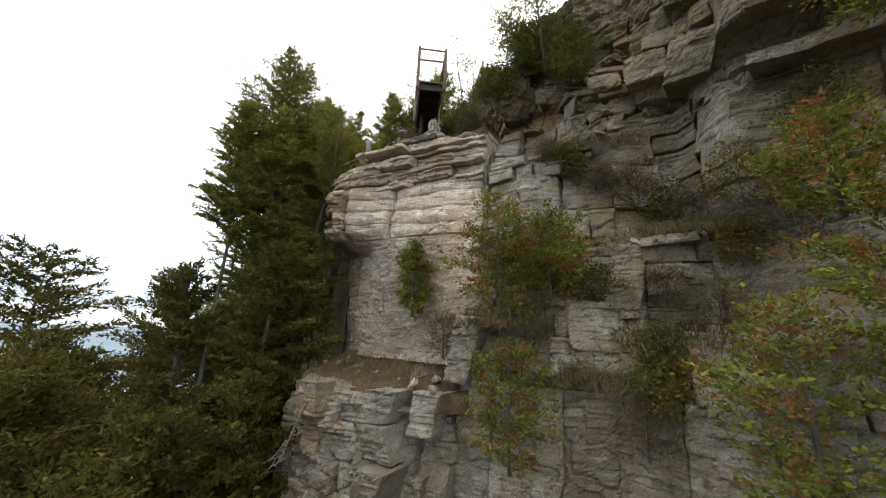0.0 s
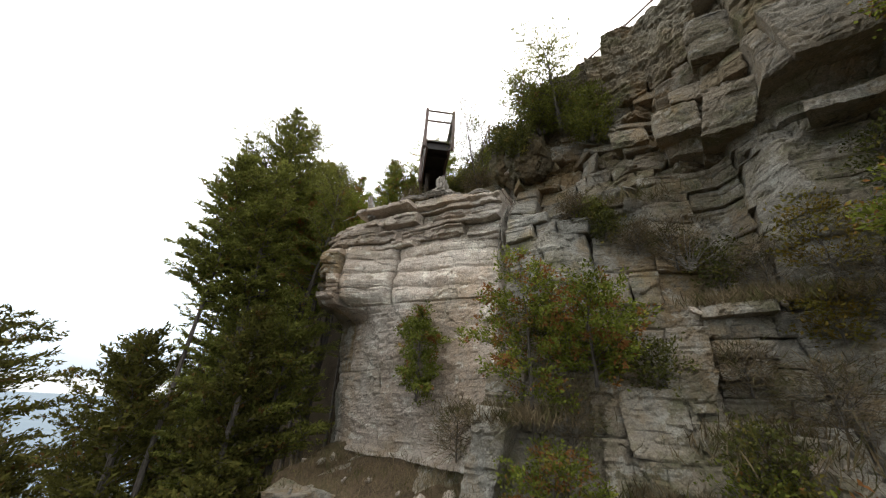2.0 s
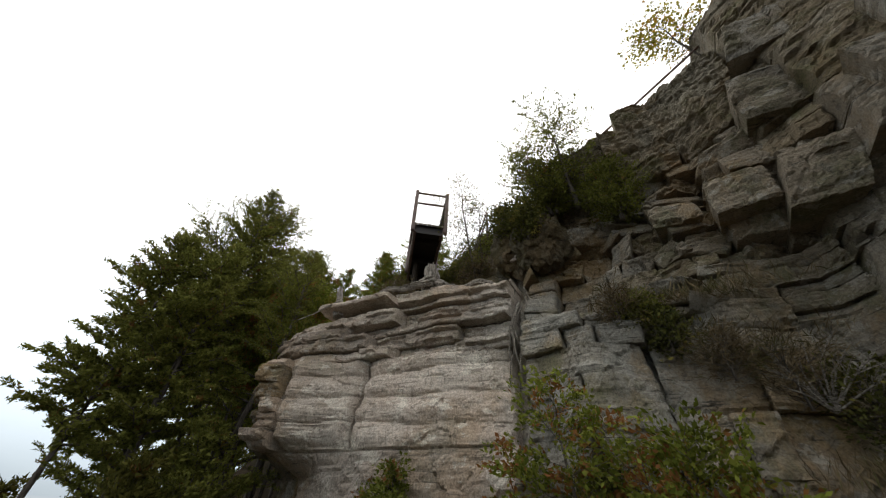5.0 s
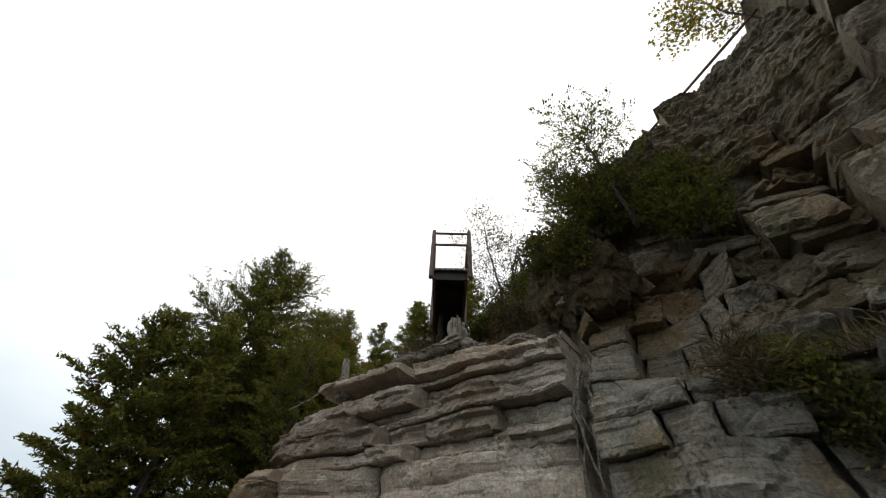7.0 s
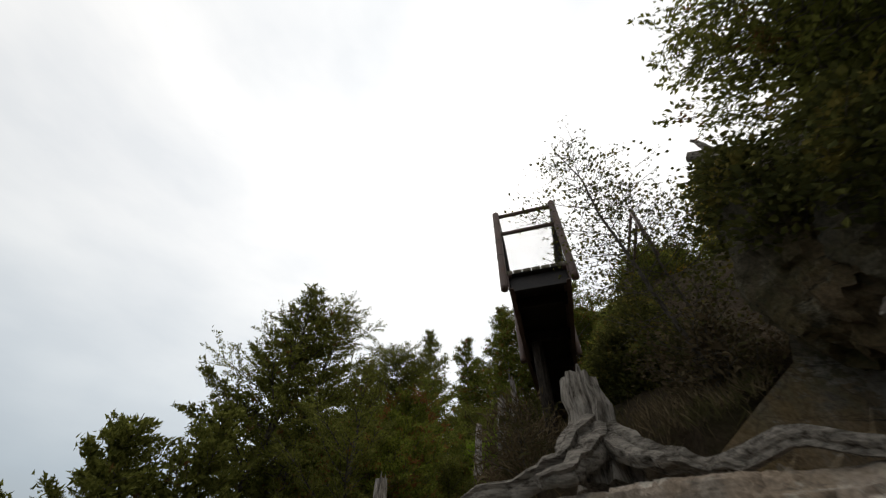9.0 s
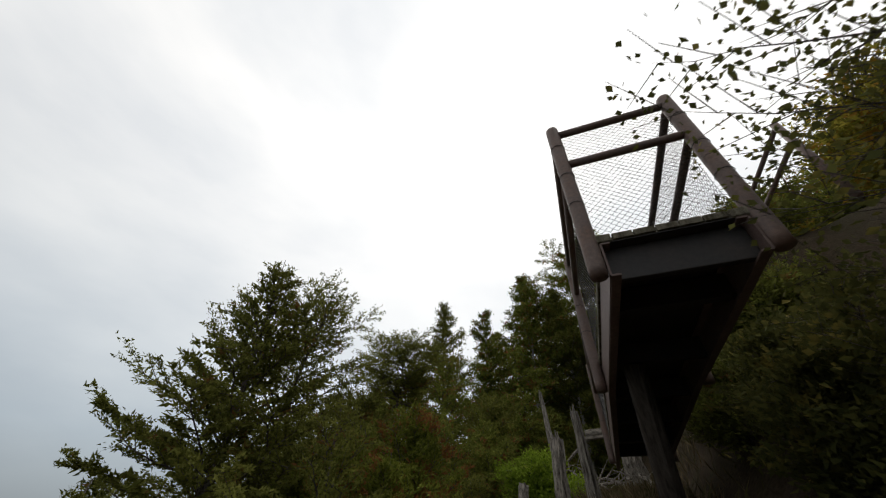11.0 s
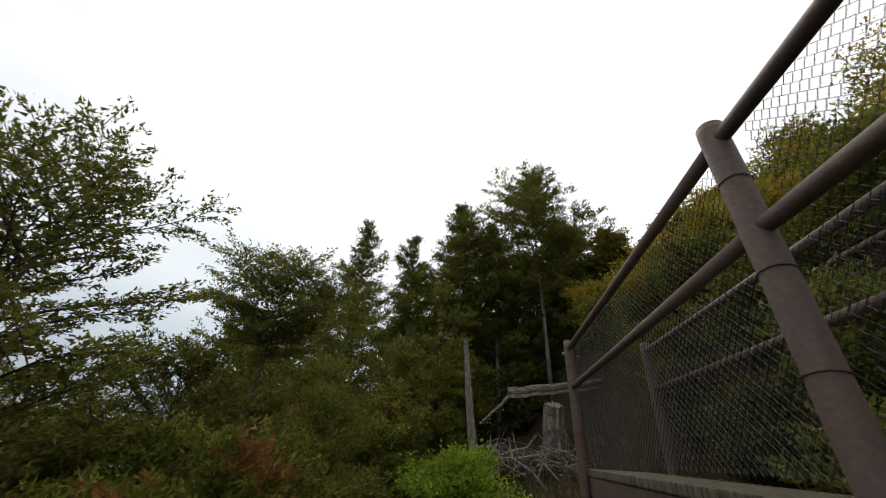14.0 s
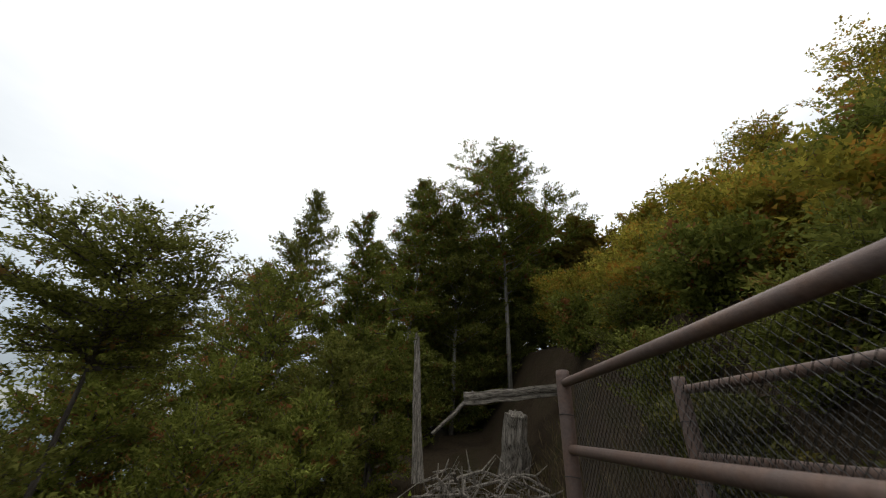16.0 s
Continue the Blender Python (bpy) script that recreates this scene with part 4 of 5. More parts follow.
tree("shrub", "airy dark shrub growing from the cliff top edge", "shrub", face_point(4.9, -1.5, 19.5), 21.3, 0.6, 0.05, "open", 6400, 0.048, CEDAR, 71, 34, 0.045, fluff=0.028, lean=(-0.35, 0.05))
tree("shrub", "dark dense shrub against the upper cliff", "shrub", face_point(6.0, -1.45, 18.8), 20.2, 0.5, 0.0, "round", 7000, 0.055, CEDAR, 67, 36, 0.04)
tree("shrub", "dark creeping shrub on the sloping ledge", "shrub", face_point(5.75, -1.25, 16.75), 17.15, 0.24, 0.0, "round", 1900, 0.05, CEDAR, 68, 26, 0.03)
tree("shrub", "bright green leafy bush on the slope", "shrub", on_ground(-1.05, 15.8), 21.0, 0.62, 0.0, "round", 17000, 0.05, BRIGHT, 65, 56, 0.03, fluff=0.06, aspect=0.6, low=19.7, core=0.25, flat=0.1)
tree("shrub", "leafy vine hanging over the dark boulder", "shrub", face_point(4.45, -1.2, 18.8), 19.6, 0.3, 0.0, "round", 3000, 0.05, BIRCH, 73, 30, 0.02, fluff=0.07, aspect=0.75)
tree("shrub", "low brown-green brush behind the stump", "shrub", on_ground(1.75, 9.9), 19.3, 0.5, 0.0, "round", 2500, 0.05, GRASS, 75, 30, 0.02, fluff=0.07)
tree("birch_sapling", "thin birch with small yellow-green leaves", "sapling", on_ground(2.0, 10.3), 21.4, 0.8, 0.12, "round", 2100, 0.043, BIRCH, 76, 28, 0.02, fluff=0.07, aspect=0.7, lean=(-0.25, -0.4), core=0)
tree("shrub", "yellow-green vine mounded over a boulder", "shrub", face_point(3.95, -1.5, 19.2), 20.15, 0.36, 0.0, "round", 3600, 0.05, BIRCH, 69, 30, 0.03, fluff=0.06, aspect=0.75)
tree("shrub", "yellow-leaved bush behind the platform end", "shrub", on_ground(1.75, 11.2), 20.7, 0.5, 0.0, "round", 2600, 0.055, BIRCH, 70, 30, 0.03, fluff=0.06, aspect=0.75)
tree("maple_sapling", "small yellow-leaved tree leaning over the cliff top rail", "sapling", (5.7, 5.9, 21.3), 23.7, 0.7, 0.55, "round", 1500, 0.07, AUTUMN, 72, 24, 0.03, fluff=0.08, aspect=0.75, lean=(-0.8, -0.1))
for k, (x, y, r, h) in enumerate(((4.2, 15, 0.9, 1.6), (5.0, 17.5, 1.2, 2.0), (4.6, 20.5, 1.2, 2.2), (6.6, 20, 1.5, 2.6), (6.0, 23, 1.5, 2.8), (8.5, 24.5, 1.8, 3.2), (11.5, 25.5, 2.0, 3.4), (12.5, 21.5, 2.0, 3.4), (10.2, 18.2, 1.8, 3.0), (7.0, 16, 1.4, 2.2), (5.6, 13.6, 1.1, 1.8), (15.5, 24, 2.2, 3.8), (8.2, 28, 1.6, 2.6), (3.6, 23.2, 1.2, 2.2), (18, 22, 2.4, 4.2))):
    tree("shrub", "leafy yellow-green undergrowth on the hillside", "shrub", on_ground(x, y), gz(x, y) + h, r, 0.0, "round", 14000, 0.085 if r > 1 else 0.06, AUTUMN if k % 3 else CEDAR_LIT, 130 + k, 36, 0.05, group="hillside undergrowth", fluff=0.12, aspect=0.7)
for k, (x, y, h, r) in enumerate(((1.7, 12.2, 0.8, 0.5), (2.2, 12.9, 0.6, 0.5), (2.6, 14.4, 0.7, 0.6), (1.8, 15.6, 0.8, 0.5), (2.6, 18.2, 1.0, 0.7), (1.5, 13.2, 0.8, 0.45), (1.6, 14.3, 0.8, 0.45), (2.0, 13.6, 0.9, 0.5), (2.3, 15.0, 0.9, 0.55), (1.45, 11.5, 0.8, 0.4), (2.1, 16.6, 1.0, 0.6), (2.9, 13.4, 0.9, 0.6))):
    tree("shrub", "dark tangled cedar scrub on the bank by the platform", "shrub", on_ground(x, y), gz(x, y) + h, r, 0.0, "round", 9000, 0.055, RIDGE_SPRAYS if k % 3 else BIRCH, 160 + k, 36, 0.03, group="bank scrub")
for k, (x, y, h, r) in enumerate(((-10.5, 25.0, 4.6, 1.8), (-8.0, 24.5, 4.8, 1.8), (-5.6, 25.0, 5.0, 1.8), (-3.4, 25.2, 4.6, 1.7), (-9.4, 29.0, 6.0, 2.2), (-6.6, 28.8, 6.4, 2.2), (-3.6, 29.2, 6.4, 2.2), (-1.2, 29.4, 5.6, 2.0), (0.8, 29.2, 5.4, 2.0), (3.0, 30.5, 5.4, 2.1), (5.4, 29.5, 4.6, 1.9), (-13.0, 28.0, 5.0, 2.2), (-1.6, 24.8, 3.2, 1.2), (3.6, 26.8, 3.4, 1.5), (0.2, 27.6, 3.2, 1.7), (1.9, 28.0, 3.0, 1.7), (2.8, 27.4, 2.6, 1.5), (0.9, 31.5, 5.0, 2.4))):
    tree("shrub", "dark undergrowth among the ridge cedars", "shrub", on_ground(x, y), gz(x, y) + h, r, 0.0, "round", 15000, 0.11, RIDGE_SPRAYS, 190 + k, 44, 0.04, group="ridge undergrowth", fluff=0.09, jag=0.5, core=0.2)

# dry brush on the vegetated ramp and shelves of the cliff
for k, (s, z, h, r, mt) in enumerate(((5.5, 16.9, 0.3, 0.2, GRASS), (5.95, 16.5, 0.35, 0.24, BIRCH), (6.4, 16.1, 0.4, 0.28, GRASS), (6.9, 15.8, 0.6, 0.42, GRASS), (7.4, 15.4, 0.6, 0.45, BIRCH), (7.9, 15.1, 0.7, 0.5, GRASS), (8.4, 15.3, 0.8, 0.5, ORANGE), (8.8, 14.6, 0.7, 0.5, GRASS), (6.3, 13.9, 0.5, 0.4, BIRCH), (5.3, 13.2, 0.6, 0.4, GRASS), (7.9, 13.4, 0.6, 0.5, GRASS), (3.6, 12.9, 0.6, 0.4, GRASS), (5.0, 14.6, 0.4, 0.3, BIRCH), (9.3, 16.2, 0.7, 0.5, BIRCH), (7.15, 12.9, 0.5, 0.35, BIRCH), (7.25, 12.3, 0.5, 0.4, ORANGE), (6.9, 11.8, 0.6, 0.4, GRASS), (7.3, 13.9, 0.4, 0.3, GRASS), (8.3, 14.5, 0.5, 0.35, ORANGE), (7.05, 12.5, 0.5, 0.35, CEDAR_LIT))):
    tree("brush", "dry brown brush rooted on a shelf of the cliff", "shrub", face_point(s, depth(s, z) + 0.12, z - 0.1), z + h, r, 0.0, "round", 1500, 0.13 if mt == GRASS else 0.055, mt, 210 + k, 22, 0.012, group="cliff brush", fluff=0.06, aspect=0.07 if mt == GRASS else 0.5, core=0, flat=0.1)
for k, (x, y, h, r) in enumerate(((-0.9, 11.0, 0.6, 0.4), (-0.4, 10.9, 0.65, 0.42), (0.05, 10.9, 0.6, 0.4), (-1.25, 11.4, 0.6, 0.4))):
    tree("brush", "dry tan brush on the cliff top by the stump", "shrub", on_ground(x, y), gz(x, y) + h + 0.15, r, 0.0, "round", 2600, 0.10, GRASS, 240 + k, 24, 0.01, group="cliff top brush", fluff=0.08, aspect=0.14, core=0, flat=0.0)
tree("shrub", "dense dark shrub filling the cleft below the cliff top", "shrub", face_point(5.0, -1.5, 19.5), 20.75, 0.5, 0.0, "round", 8500, 0.055, CEDAR, 250, 36, 0.03, core=0.15)
for k, (x, y, h, r) in enumerate(((2.9, 16.6, 1.0, 0.7), (3.0, 18.4, 1.2, 0.8), (2.7, 20.4, 1.2, 0.8), (3.4, 14.6, 1.0, 0.8))):
    tree("shrub", "leafy yellow-green undergrowth on the bank top", "shrub", on_ground(x, y), gz(x, y) + h, r, 0.0, "round", 8000, 0.075, AUTUMN if k % 2 else CEDAR_LIT, 260 + k, 34, 0.03, group="bank undergrowth", fluff=0.1, aspect=0.7)


# ---- the lookout platform ----
PX, PW = 0.155, 0.82         # outer left post, width between the post lines
POST_Y = (10.12, 11.855, 14.88)
VEER = (0.0, -0.03, 0.045)   # how far each pair of posts stands off the straight line
END_Y = 15.3
DECK, RAIL = 20.68, 21.83
platform = thing("lookout_platform", "narrow brown steel lookout platform with chain-link railings", "platform", at=(PX, POST_Y[0], DECK))
PO = Vector((PX, POST_Y[0], DECK))


def veer(y):
    return float(np.interp(y, POST_Y, VEER))


def at_platform(soup):
    soup.v = [Vector(v) + Vector((veer(v[1]), 0, 0)) - PO for v in soup.v]
    return soup


def zigzag(soup, corner, along, width, up, height, pitch=0.0225, wire=0.0016, sag=0.0):
    """Woven wires: each runs up in a zigzag and hooks its neighbour."""
    n, rows = int(width / pitch), int(height / pitch)
    across = Vector(along).cross(Vector(up)).normalized()
    for i in range(n):
        line = []
        for j in range(rows + 1):
            side = (j + i) % 2
            p = Vector(corner) + Vector(along) * (pitch * (i + side)) + Vector(up) * (pitch * j)
            belly = sag * noise.noise((p.x * 2.1, p.y * 2.1, p.z * 2.6))
            line.append(p + across * ((0.003 if side else -0.003) + belly))
        soup.tube(line, wire, 3, cap=False)


def beam_run(x0, x1, z0, z1, y0, y1):
    """A bar along the platform, cut at the bend."""
    s = Soup()
    for a, b in ((y0, POST_Y[1]), (POST_Y[1], y1)):
        s.box((x0, a, z0), (x1, b, z1))
    return s


for side, x in ((0, PX), (1, PX + PW)):
    for y in POST_Y:
        # each post runs down over the outer face of the edge beam
        s = Soup().tube([(x, y, 20.38), (x, y, 20.44), (x, y, RAIL + 0.02), (x, y, RAIL + 0.05)], [0.046, 0.048, 0.048, 0.046], 20)
        post = at_platform(s).make("post", STEEL, platform, smooth=True)
        at_platform(Soup().tube([(x, y, RAIL + 0.046), (x, y, RAIL + 0.058)], [0.047, 0.040], 20)).make("post_cap", STEEL, post, "flat welded cap")
        for zz in (20.95, 21.25, 21.6):
            ring = [(x + 0.052 * math.cos(a * math.pi / 6), y + 0.052 * math.sin(a * math.pi / 6), zz + 0.004 * math.sin(a)) for a in range(13)]
            at_platform(Soup().tube(ring, 0.0025, 4, cap=False)).make("wire_tie", WIRE, post)
    for z in (RAIL - 0.03, RAIL - 0.43):
        for y0, y1 in zip(POST_Y, POST_Y[1:]):
            at_platform(Soup().tube([(x, y0 + 0.03, z), (x, (y0 + y1) / 2, z - 0.006), (x, y1 - 0.03, z)], 0.029, 14)).make("rail", STEEL, platform, smooth=True)
    for y0, y1 in zip(POST_Y, POST_Y[1:]):
        s = Soup()
        zigzag(s, (x + (0.040 if side == 0 else -0.040), y0 + 0.05, DECK + 0.03), (0, 1, 0), y1 - y0 - 0.12, (0, 0, 1), RAIL - DECK - 0.06, sag=0.012)
        at_platform(s).make("chain_link_mesh", WIRE, platform)
    # edge beam and its flanges, inside the posts
    w = 0.055 if side == 0 else -0.055
    s = beam_run(x + w - 0.006, x + w + 0.006, 20.37, 20.59, POST_Y[0] - 0.02, END_Y)
    for z0, z1 in ((20.585, 20.597), (20.362, 20.374)):
        f = beam_run(min(x + w, x + w * 1.9), max(x + w, x + w * 1.9), z0, z1, POST_Y[0] - 0.02, END_Y)
        k = len(s.v)
        s.v += f.v
        s.f += [tuple(k + i for i in q) for q in f.f]
    at_platform(s).make("edge_beam", BEAM, platform)
    # mossy board that lies along the beam and stands a little proud of it
    y = POST_Y[0] - 0.03
    for end in (POST_Y[1], POST_Y[2], END_Y + 0.1):
        lo, hi = sorted((x + w * 0.62, x + w * 2.2))
        at_platform(Soup().box((lo, y + 0.004, 20.60), (hi, end - 0.004, 20.655))).make("edge_board", PLANK, platform, bevel=0.008)
        y = end
# railing across the outer end
for z in (RAIL - 0.03, RAIL - 0.43):
    at_platform(Soup().tube([(PX + 0.03, POST_Y[0], z), (PX + PW - 0.03, POST_Y[0], z)], 0.029, 12)).make("rail", STEEL, platform, smooth=True)
s = Soup()
zigzag(s, (PX + 0.05, POST_Y[0] + 0.034, DECK + 0.03), (1, 0, 0), PW - 0.1, (0, 0, 1), RAIL - DECK - 0.06, sag=0.008)
at_platform(s).make("chain_link_mesh", WIRE, platform)
at_platform(Soup().box((PX + 0.066, POST_Y[0] + 0.05, 20.378), (PX + PW - 0.066, POST_Y[0] + 0.09, 20.596))).make("end_beam", SHADED_STEEL, platform, bevel=0.006)
for k in range(5):
    x0 = PX + 0.125 + k * (PW - 0.25) / 5
    at_platform(beam_run(x0 + 0.004, x0 + (PW - 0.25) / 5 - 0.004, 20.612, 20.652, POST_Y[0] - 0.02, END_Y + 0.1)).make("deck_plank", PLANK, platform)
# sheet added under the planks; its near-black colour stands for shade
at_platform(beam_run(PX + 0.066, PX + PW - 0.066, 20.599, 20.607, POST_Y[0] - 0.01, END_Y)).make("deck_pan", SHADED_STEEL, platform)
for k in range(6):
    y = POST_Y[0] + 0.5 + k * 0.82
    at_platform(Soup().box((PX + 0.066, y - 0.03, 20.43), (PX + PW - 0.066, y + 0.03, 20.585))).make("cross_joist", SHADED_STEEL, platform)
leg_foot = ground_z(PX + 0.25, 11.75) - 0.1
at_platform(Soup().tube([(PX + 0.25, 11.75, leg_foot), (PX + 0.25, 11.45, 20.42)], 0.08, 14, ridge=0.1)).make("support_leg", POSTWOOD, platform)


# ---- dead wood ----
def snag(name, label, base, top, r0, r1, seed, splinters=4):
    """A weathered broken trunk with ridged grain and a splintered top."""
    rg = random.Random(seed)
    ob = thing(name, label, "dead wood", at=base)
    b, t = Vector((0, 0, 0)), Vector(top) - Vector(base)
    pts, rad = [], []
    for i in range(7):
        f = i / 6
        pts.append(b.lerp(t, f) + Vector((rg.uniform(-1, 1), rg.uniform(-1, 1), 0)) * 0.12 * r0)
        rad.append((r0 * (1 - f) ** 1.5 + r1 * (1 - (1 - f) ** 1.5)) * rg.uniform(0.93, 1.07))
    s = Soup().tube(pts, rad, 30, ridge=0.24, twist=0.05)
    for k in range(splinters):
        a = 2 * math.pi * k / splinters + rg.random()
        q = t + Vector((math.cos(a), math.sin(a), 0)) * r1 * 0.6
        s.tube([q - Vector((0, 0, 0.08)), q + Vector((rg.uniform(-0.01, 0.01), 0, rg.uniform(0.02, 0.09)))], [r1 * 0.4, r1 * 0.08], 5)
    s.make("trunk", DEADWOOD, ob)
    return ob


def root_line(parent, pts, r0, r1, seed, name="root"):
    rg = random.Random(seed)
    line = [Vector(p) for p in pts]
    for _ in range(2):
        out = [line[0]]
        for a, b in zip(line, line[1:]):
            out += [a.lerp(b, 0.5) + Vector([rg.uniform(-1, 1) * r0 * 0.25 for _ in range(3)]), b]
        line = out
    n = len(line) - 1
    Soup().tube(line, [r0 + (r1 - r0) * i / n for i in range(n + 1)], 18, ridge=0.24, twist=0.03).make(name, ROOTWOOD, parent)


stump = snag("tree_stump", "weathered silver tree stump with spreading roots on the cliff edge", (0.72, 9.62, 18.2), (0.68, 9.66, 18.97), 0.20, 0.11, 3, 6)
SO = (0.72, 9.62, 18.2)


def from_stump(*pts):
    return [Vector(p) - Vector(SO) for p in pts]


root_line(stump, from_stump((0.66, 9.55, 18.55), (0.5, 9.42, 18.36), (0.25, 9.42, 18.24), (-0.1, 9.5, 18.2), (-0.35, 9.62, 18.1)), 0.10, 0.03, 1)
root_line(stump, from_stump((0.70, 9.52, 18.52), (0.62, 9.34, 18.34), (0.48, 9.24, 18.22), (0.3, 9.22, 18.18)), 0.09, 0.035, 2)
root_line(stump, from_stump((0.78, 9.52, 18.52), (0.92, 9.38, 18.34), (1.1, 9.25, 18.26), (1.3, 9.15, 18.18)), 0.09, 0.03, 3)
root_line(stump, from_stump((0.72, 9.52, 18.48), (0.85, 9.3, 18.3), (0.95, 9.12, 18.22)), 0.07, 0.03, 4)
curl = thing("dead_root", "bleached arched root lying over the cliff edge", "dead wood", at=(1.55, 9.0, 18.1))
root_line(curl, [Vector(p) - Vector((1.55, 9.0, 18.1)) for p in ((1.25, 9.2, 18.2), (1.48, 9.0, 18.26), (1.72, 8.85, 18.16), (1.85, 8.7, 17.95), (1.9, 8.66, 17.7))], 0.052, 0.035, 6)
snag("dead_snag", "short bleached snag standing on the cliff edge", (-1.0, 10.0, 17.75), (-1.13, 10.12, 18.46), 0.09, 0.045, 7, 3)
stick = thing("fallen_branch", "thin bleached branch draped over the cliff edge", "dead wood", at=(-1.1, 9.9, 17.9))
root_line(stick, [Vector(p) - Vector((-1.1, 9.9, 17.9)) for p in ((-1.02, 9.88, 18.05), (-1.2, 9.8, 17.85), (-1.4, 9.72, 17.6), (-1.62, 9.7, 17.45))], 0.014, 0.007, 8, "branch")
snag("tree_stump", "pale broken stump in dry grass on the bank", (0.95, 20.6, 20.4), (0.95, 20.2, 21.85), 0.32, 0.18, 39, 5)
for k, (b, t, r0, r1) in enumerate((((-0.42, 12.5, 19.3), (-0.40, 12.7, 20.22), 0.065, 0.055), ((-0.10, 12.55, 19.3), (-0.17, 12.5, 20.42), 0.08, 0.035), ((-0.75, 12.3, 19.0), (-0.78, 12.6, 19.8), 0.055, 0.04))):
    snag("dead_snag", "weathered grey snag beside the platform", b, t, r0, r1, 30 + k, 3)
log = thing("fallen_log", "bare grey log lying across the bank behind the platform", "dead wood", at=(0.7, 20.5, 22.2))
root_line(log, [Vector(p) - Vector((0.7, 20.5, 22.2)) for p in ((-0.1, 20.5, 22.1), (0.7, 20.5, 22.22), (1.9, 20.6, 22.4), (3.0, 20.8, 22.6))], 0.135, 0.12, 9, "trunk")
stub = thing("fallen_log", "broken grey dead trunk jutting out above the boulder", "dead wood", at=(3.9, 10.0, 21.6))
root_line(stub, [Vector(p) - Vector((3.9, 10.0, 21.6)) for p in ((3.02, 10.24, 22.4), (3.3, 10.15, 22.15), (3.9, 10.0, 21.6), (4.5, 9.9, 20.7))], 0.06, 0.12, 12, "trunk")
root_line(stub, [Vector(p) - Vector((3.9, 10.0, 21.6)) for p in ((3.35, 10.15, 22.1), (3.2, 10.1, 22.4), (3.15, 10.12, 22.62))], 0.05, 0.02, 13, "branch")
lean_log = thing("fallen_log", "thin dead trunk leaning down the bank", "dead wood", at=(-0.5, 20.2, 21.6))
root_line(lean_log, [Vector(p) - Vector((-0.5, 20.2, 21.6)) for p in ((0.1, 20.5, 22.25), (-0.3, 20.35, 21.8), (-0.75, 20.2, 21.4))], 0.045, 0.03, 10, "trunk")
rg = random.Random(44)
snag("dead_snag", "slender pale dead trunk standing on the bank", (-0.95, 19.8, 20.6), (-1.22, 20.05, 23.3), 0.105, 0.05, 47, 4)
brush = thing("brush_pile", "tangle of bare grey branches on the bank behind the platform", "brush", at=(0.2, 18.8, ground_z(0.2, 18.8) + 0.35))
s = Soup()
for k in range(64):
    c = Vector((rg.uniform(-0.9, 1.0), rg.uniform(-0.8, 0.8), rg.uniform(-0.25, 0.1)))
    a = rg.uniform(0, 6.3)
    d = Vector((math.cos(a), math.sin(a) * 0.6, rg.uniform(-0.3, 0.5))) * rg.uniform(0.2, 1.0) ** 1.5
    r = 0.008 + 0.03 * rg.random() ** 2.5
    kink = Vector((rg.uniform(-0.2, 0.2), rg.uniform(-0.1, 0.1), rg.uniform(0, 0.25)))
    s.tube([c - d, c - d * 0.4 + kink * 0.7, c + d * 0.2 + kink, c + d], [r, r * 0.9, r * 0.75, r * 0.35], 6)
    if r > 0.012:
        s.tube([c + d * 0.2 + kink, c + d * 0.6 + kink * 2.2], [r * 0.6, r * 0.2], 5)
tagged(s.make("branchwork", DEADWOOD, brush), kind="stuff")
hung = thing("dead_branch", "bare fallen branch hanging beside the lower ledge", "dead wood", at=(-1.5, 8.4, 12.0))
for k in range(7):
    root_line(hung, [Vector((0.15, 0.1, 0.35)) if k == 0 else Vector((-0.25, -0.1, -0.7)), Vector((-0.1 - 0.05 * k, -0.05, -0.35 if k == 0 else -0.95)), Vector((-0.3 - 0.09 * k + (0.3 if k > 3 else 0), -0.15, -1.05 - 0.05 * (k % 3)))], 0.022 if k == 0 else 0.009, 0.008 if k == 0 else 0.004, 50 + k, "branch")


# roots and earth in the open cleft beside the pale wall
cleft = thing("hanging_root", "thin brown roots trailing down an open cleft of the cliff", "root", at=face_point(4.1, -0.75, 17.9))
CO = Vector(face_point(4.1, -0.75, 17.9))
rg = random.Random(77)
for k in range(9):
    q, z, line = rg.uniform(4.03, 4.2), 18.0 - rg.uniform(0, 0.5), []
    for i in range(6):
        line.append(Vector(face_point(q, depth(4.1, min(z, 18.0)) + rg.uniform(-0.12, 0.05), z)) - CO)
        q, z = q + rg.uniform(-0.07, 0.07), z - rg.uniform(0.12, 0.34)
    root_line(cleft, line, rg.uniform(0.010, 0.020), 0.005, 300 + k)
# a bare shrub and a few dead sticks on the ramp
bare = thing("bare_shrub", "leafless grey-brown shrub on the sloping ledge", "shrub", at=face_point(7.05, -1.5, 15.75))
rg = random.Random(78)
for k in range(16):
    a, h = rg.uniform(-1.15, 1.15), rg.uniform(0.35, 0.8)
    tip = Vector((ALONG[0] * math.sin(a) * h, ALONG[1] * math.sin(a) * h, math.cos(a) * h)) + Vector((OUT[0], OUT[1], 0)) * rg.uniform(0, 0.3)
    mid = tip * 0.5 + Vector((rg.uniform(-0.06, 0.06), rg.uniform(-0.06, 0.06), rg.uniform(-0.05, 0.08)))
    root_line(bare, [Vector((0, 0, -0.08)), mid, tip], 0.010, 0.003, 320 + k, "branch")
    side = mid.lerp(tip, 0.3)
    root_line(bare, [side, side + Vector((rg.uniform(-0.15, 0.15), rg.uniform(-0.15, 0.15), rg.uniform(0.05, 0.2)))], 0.005, 0.002, 340 + k, "twig")


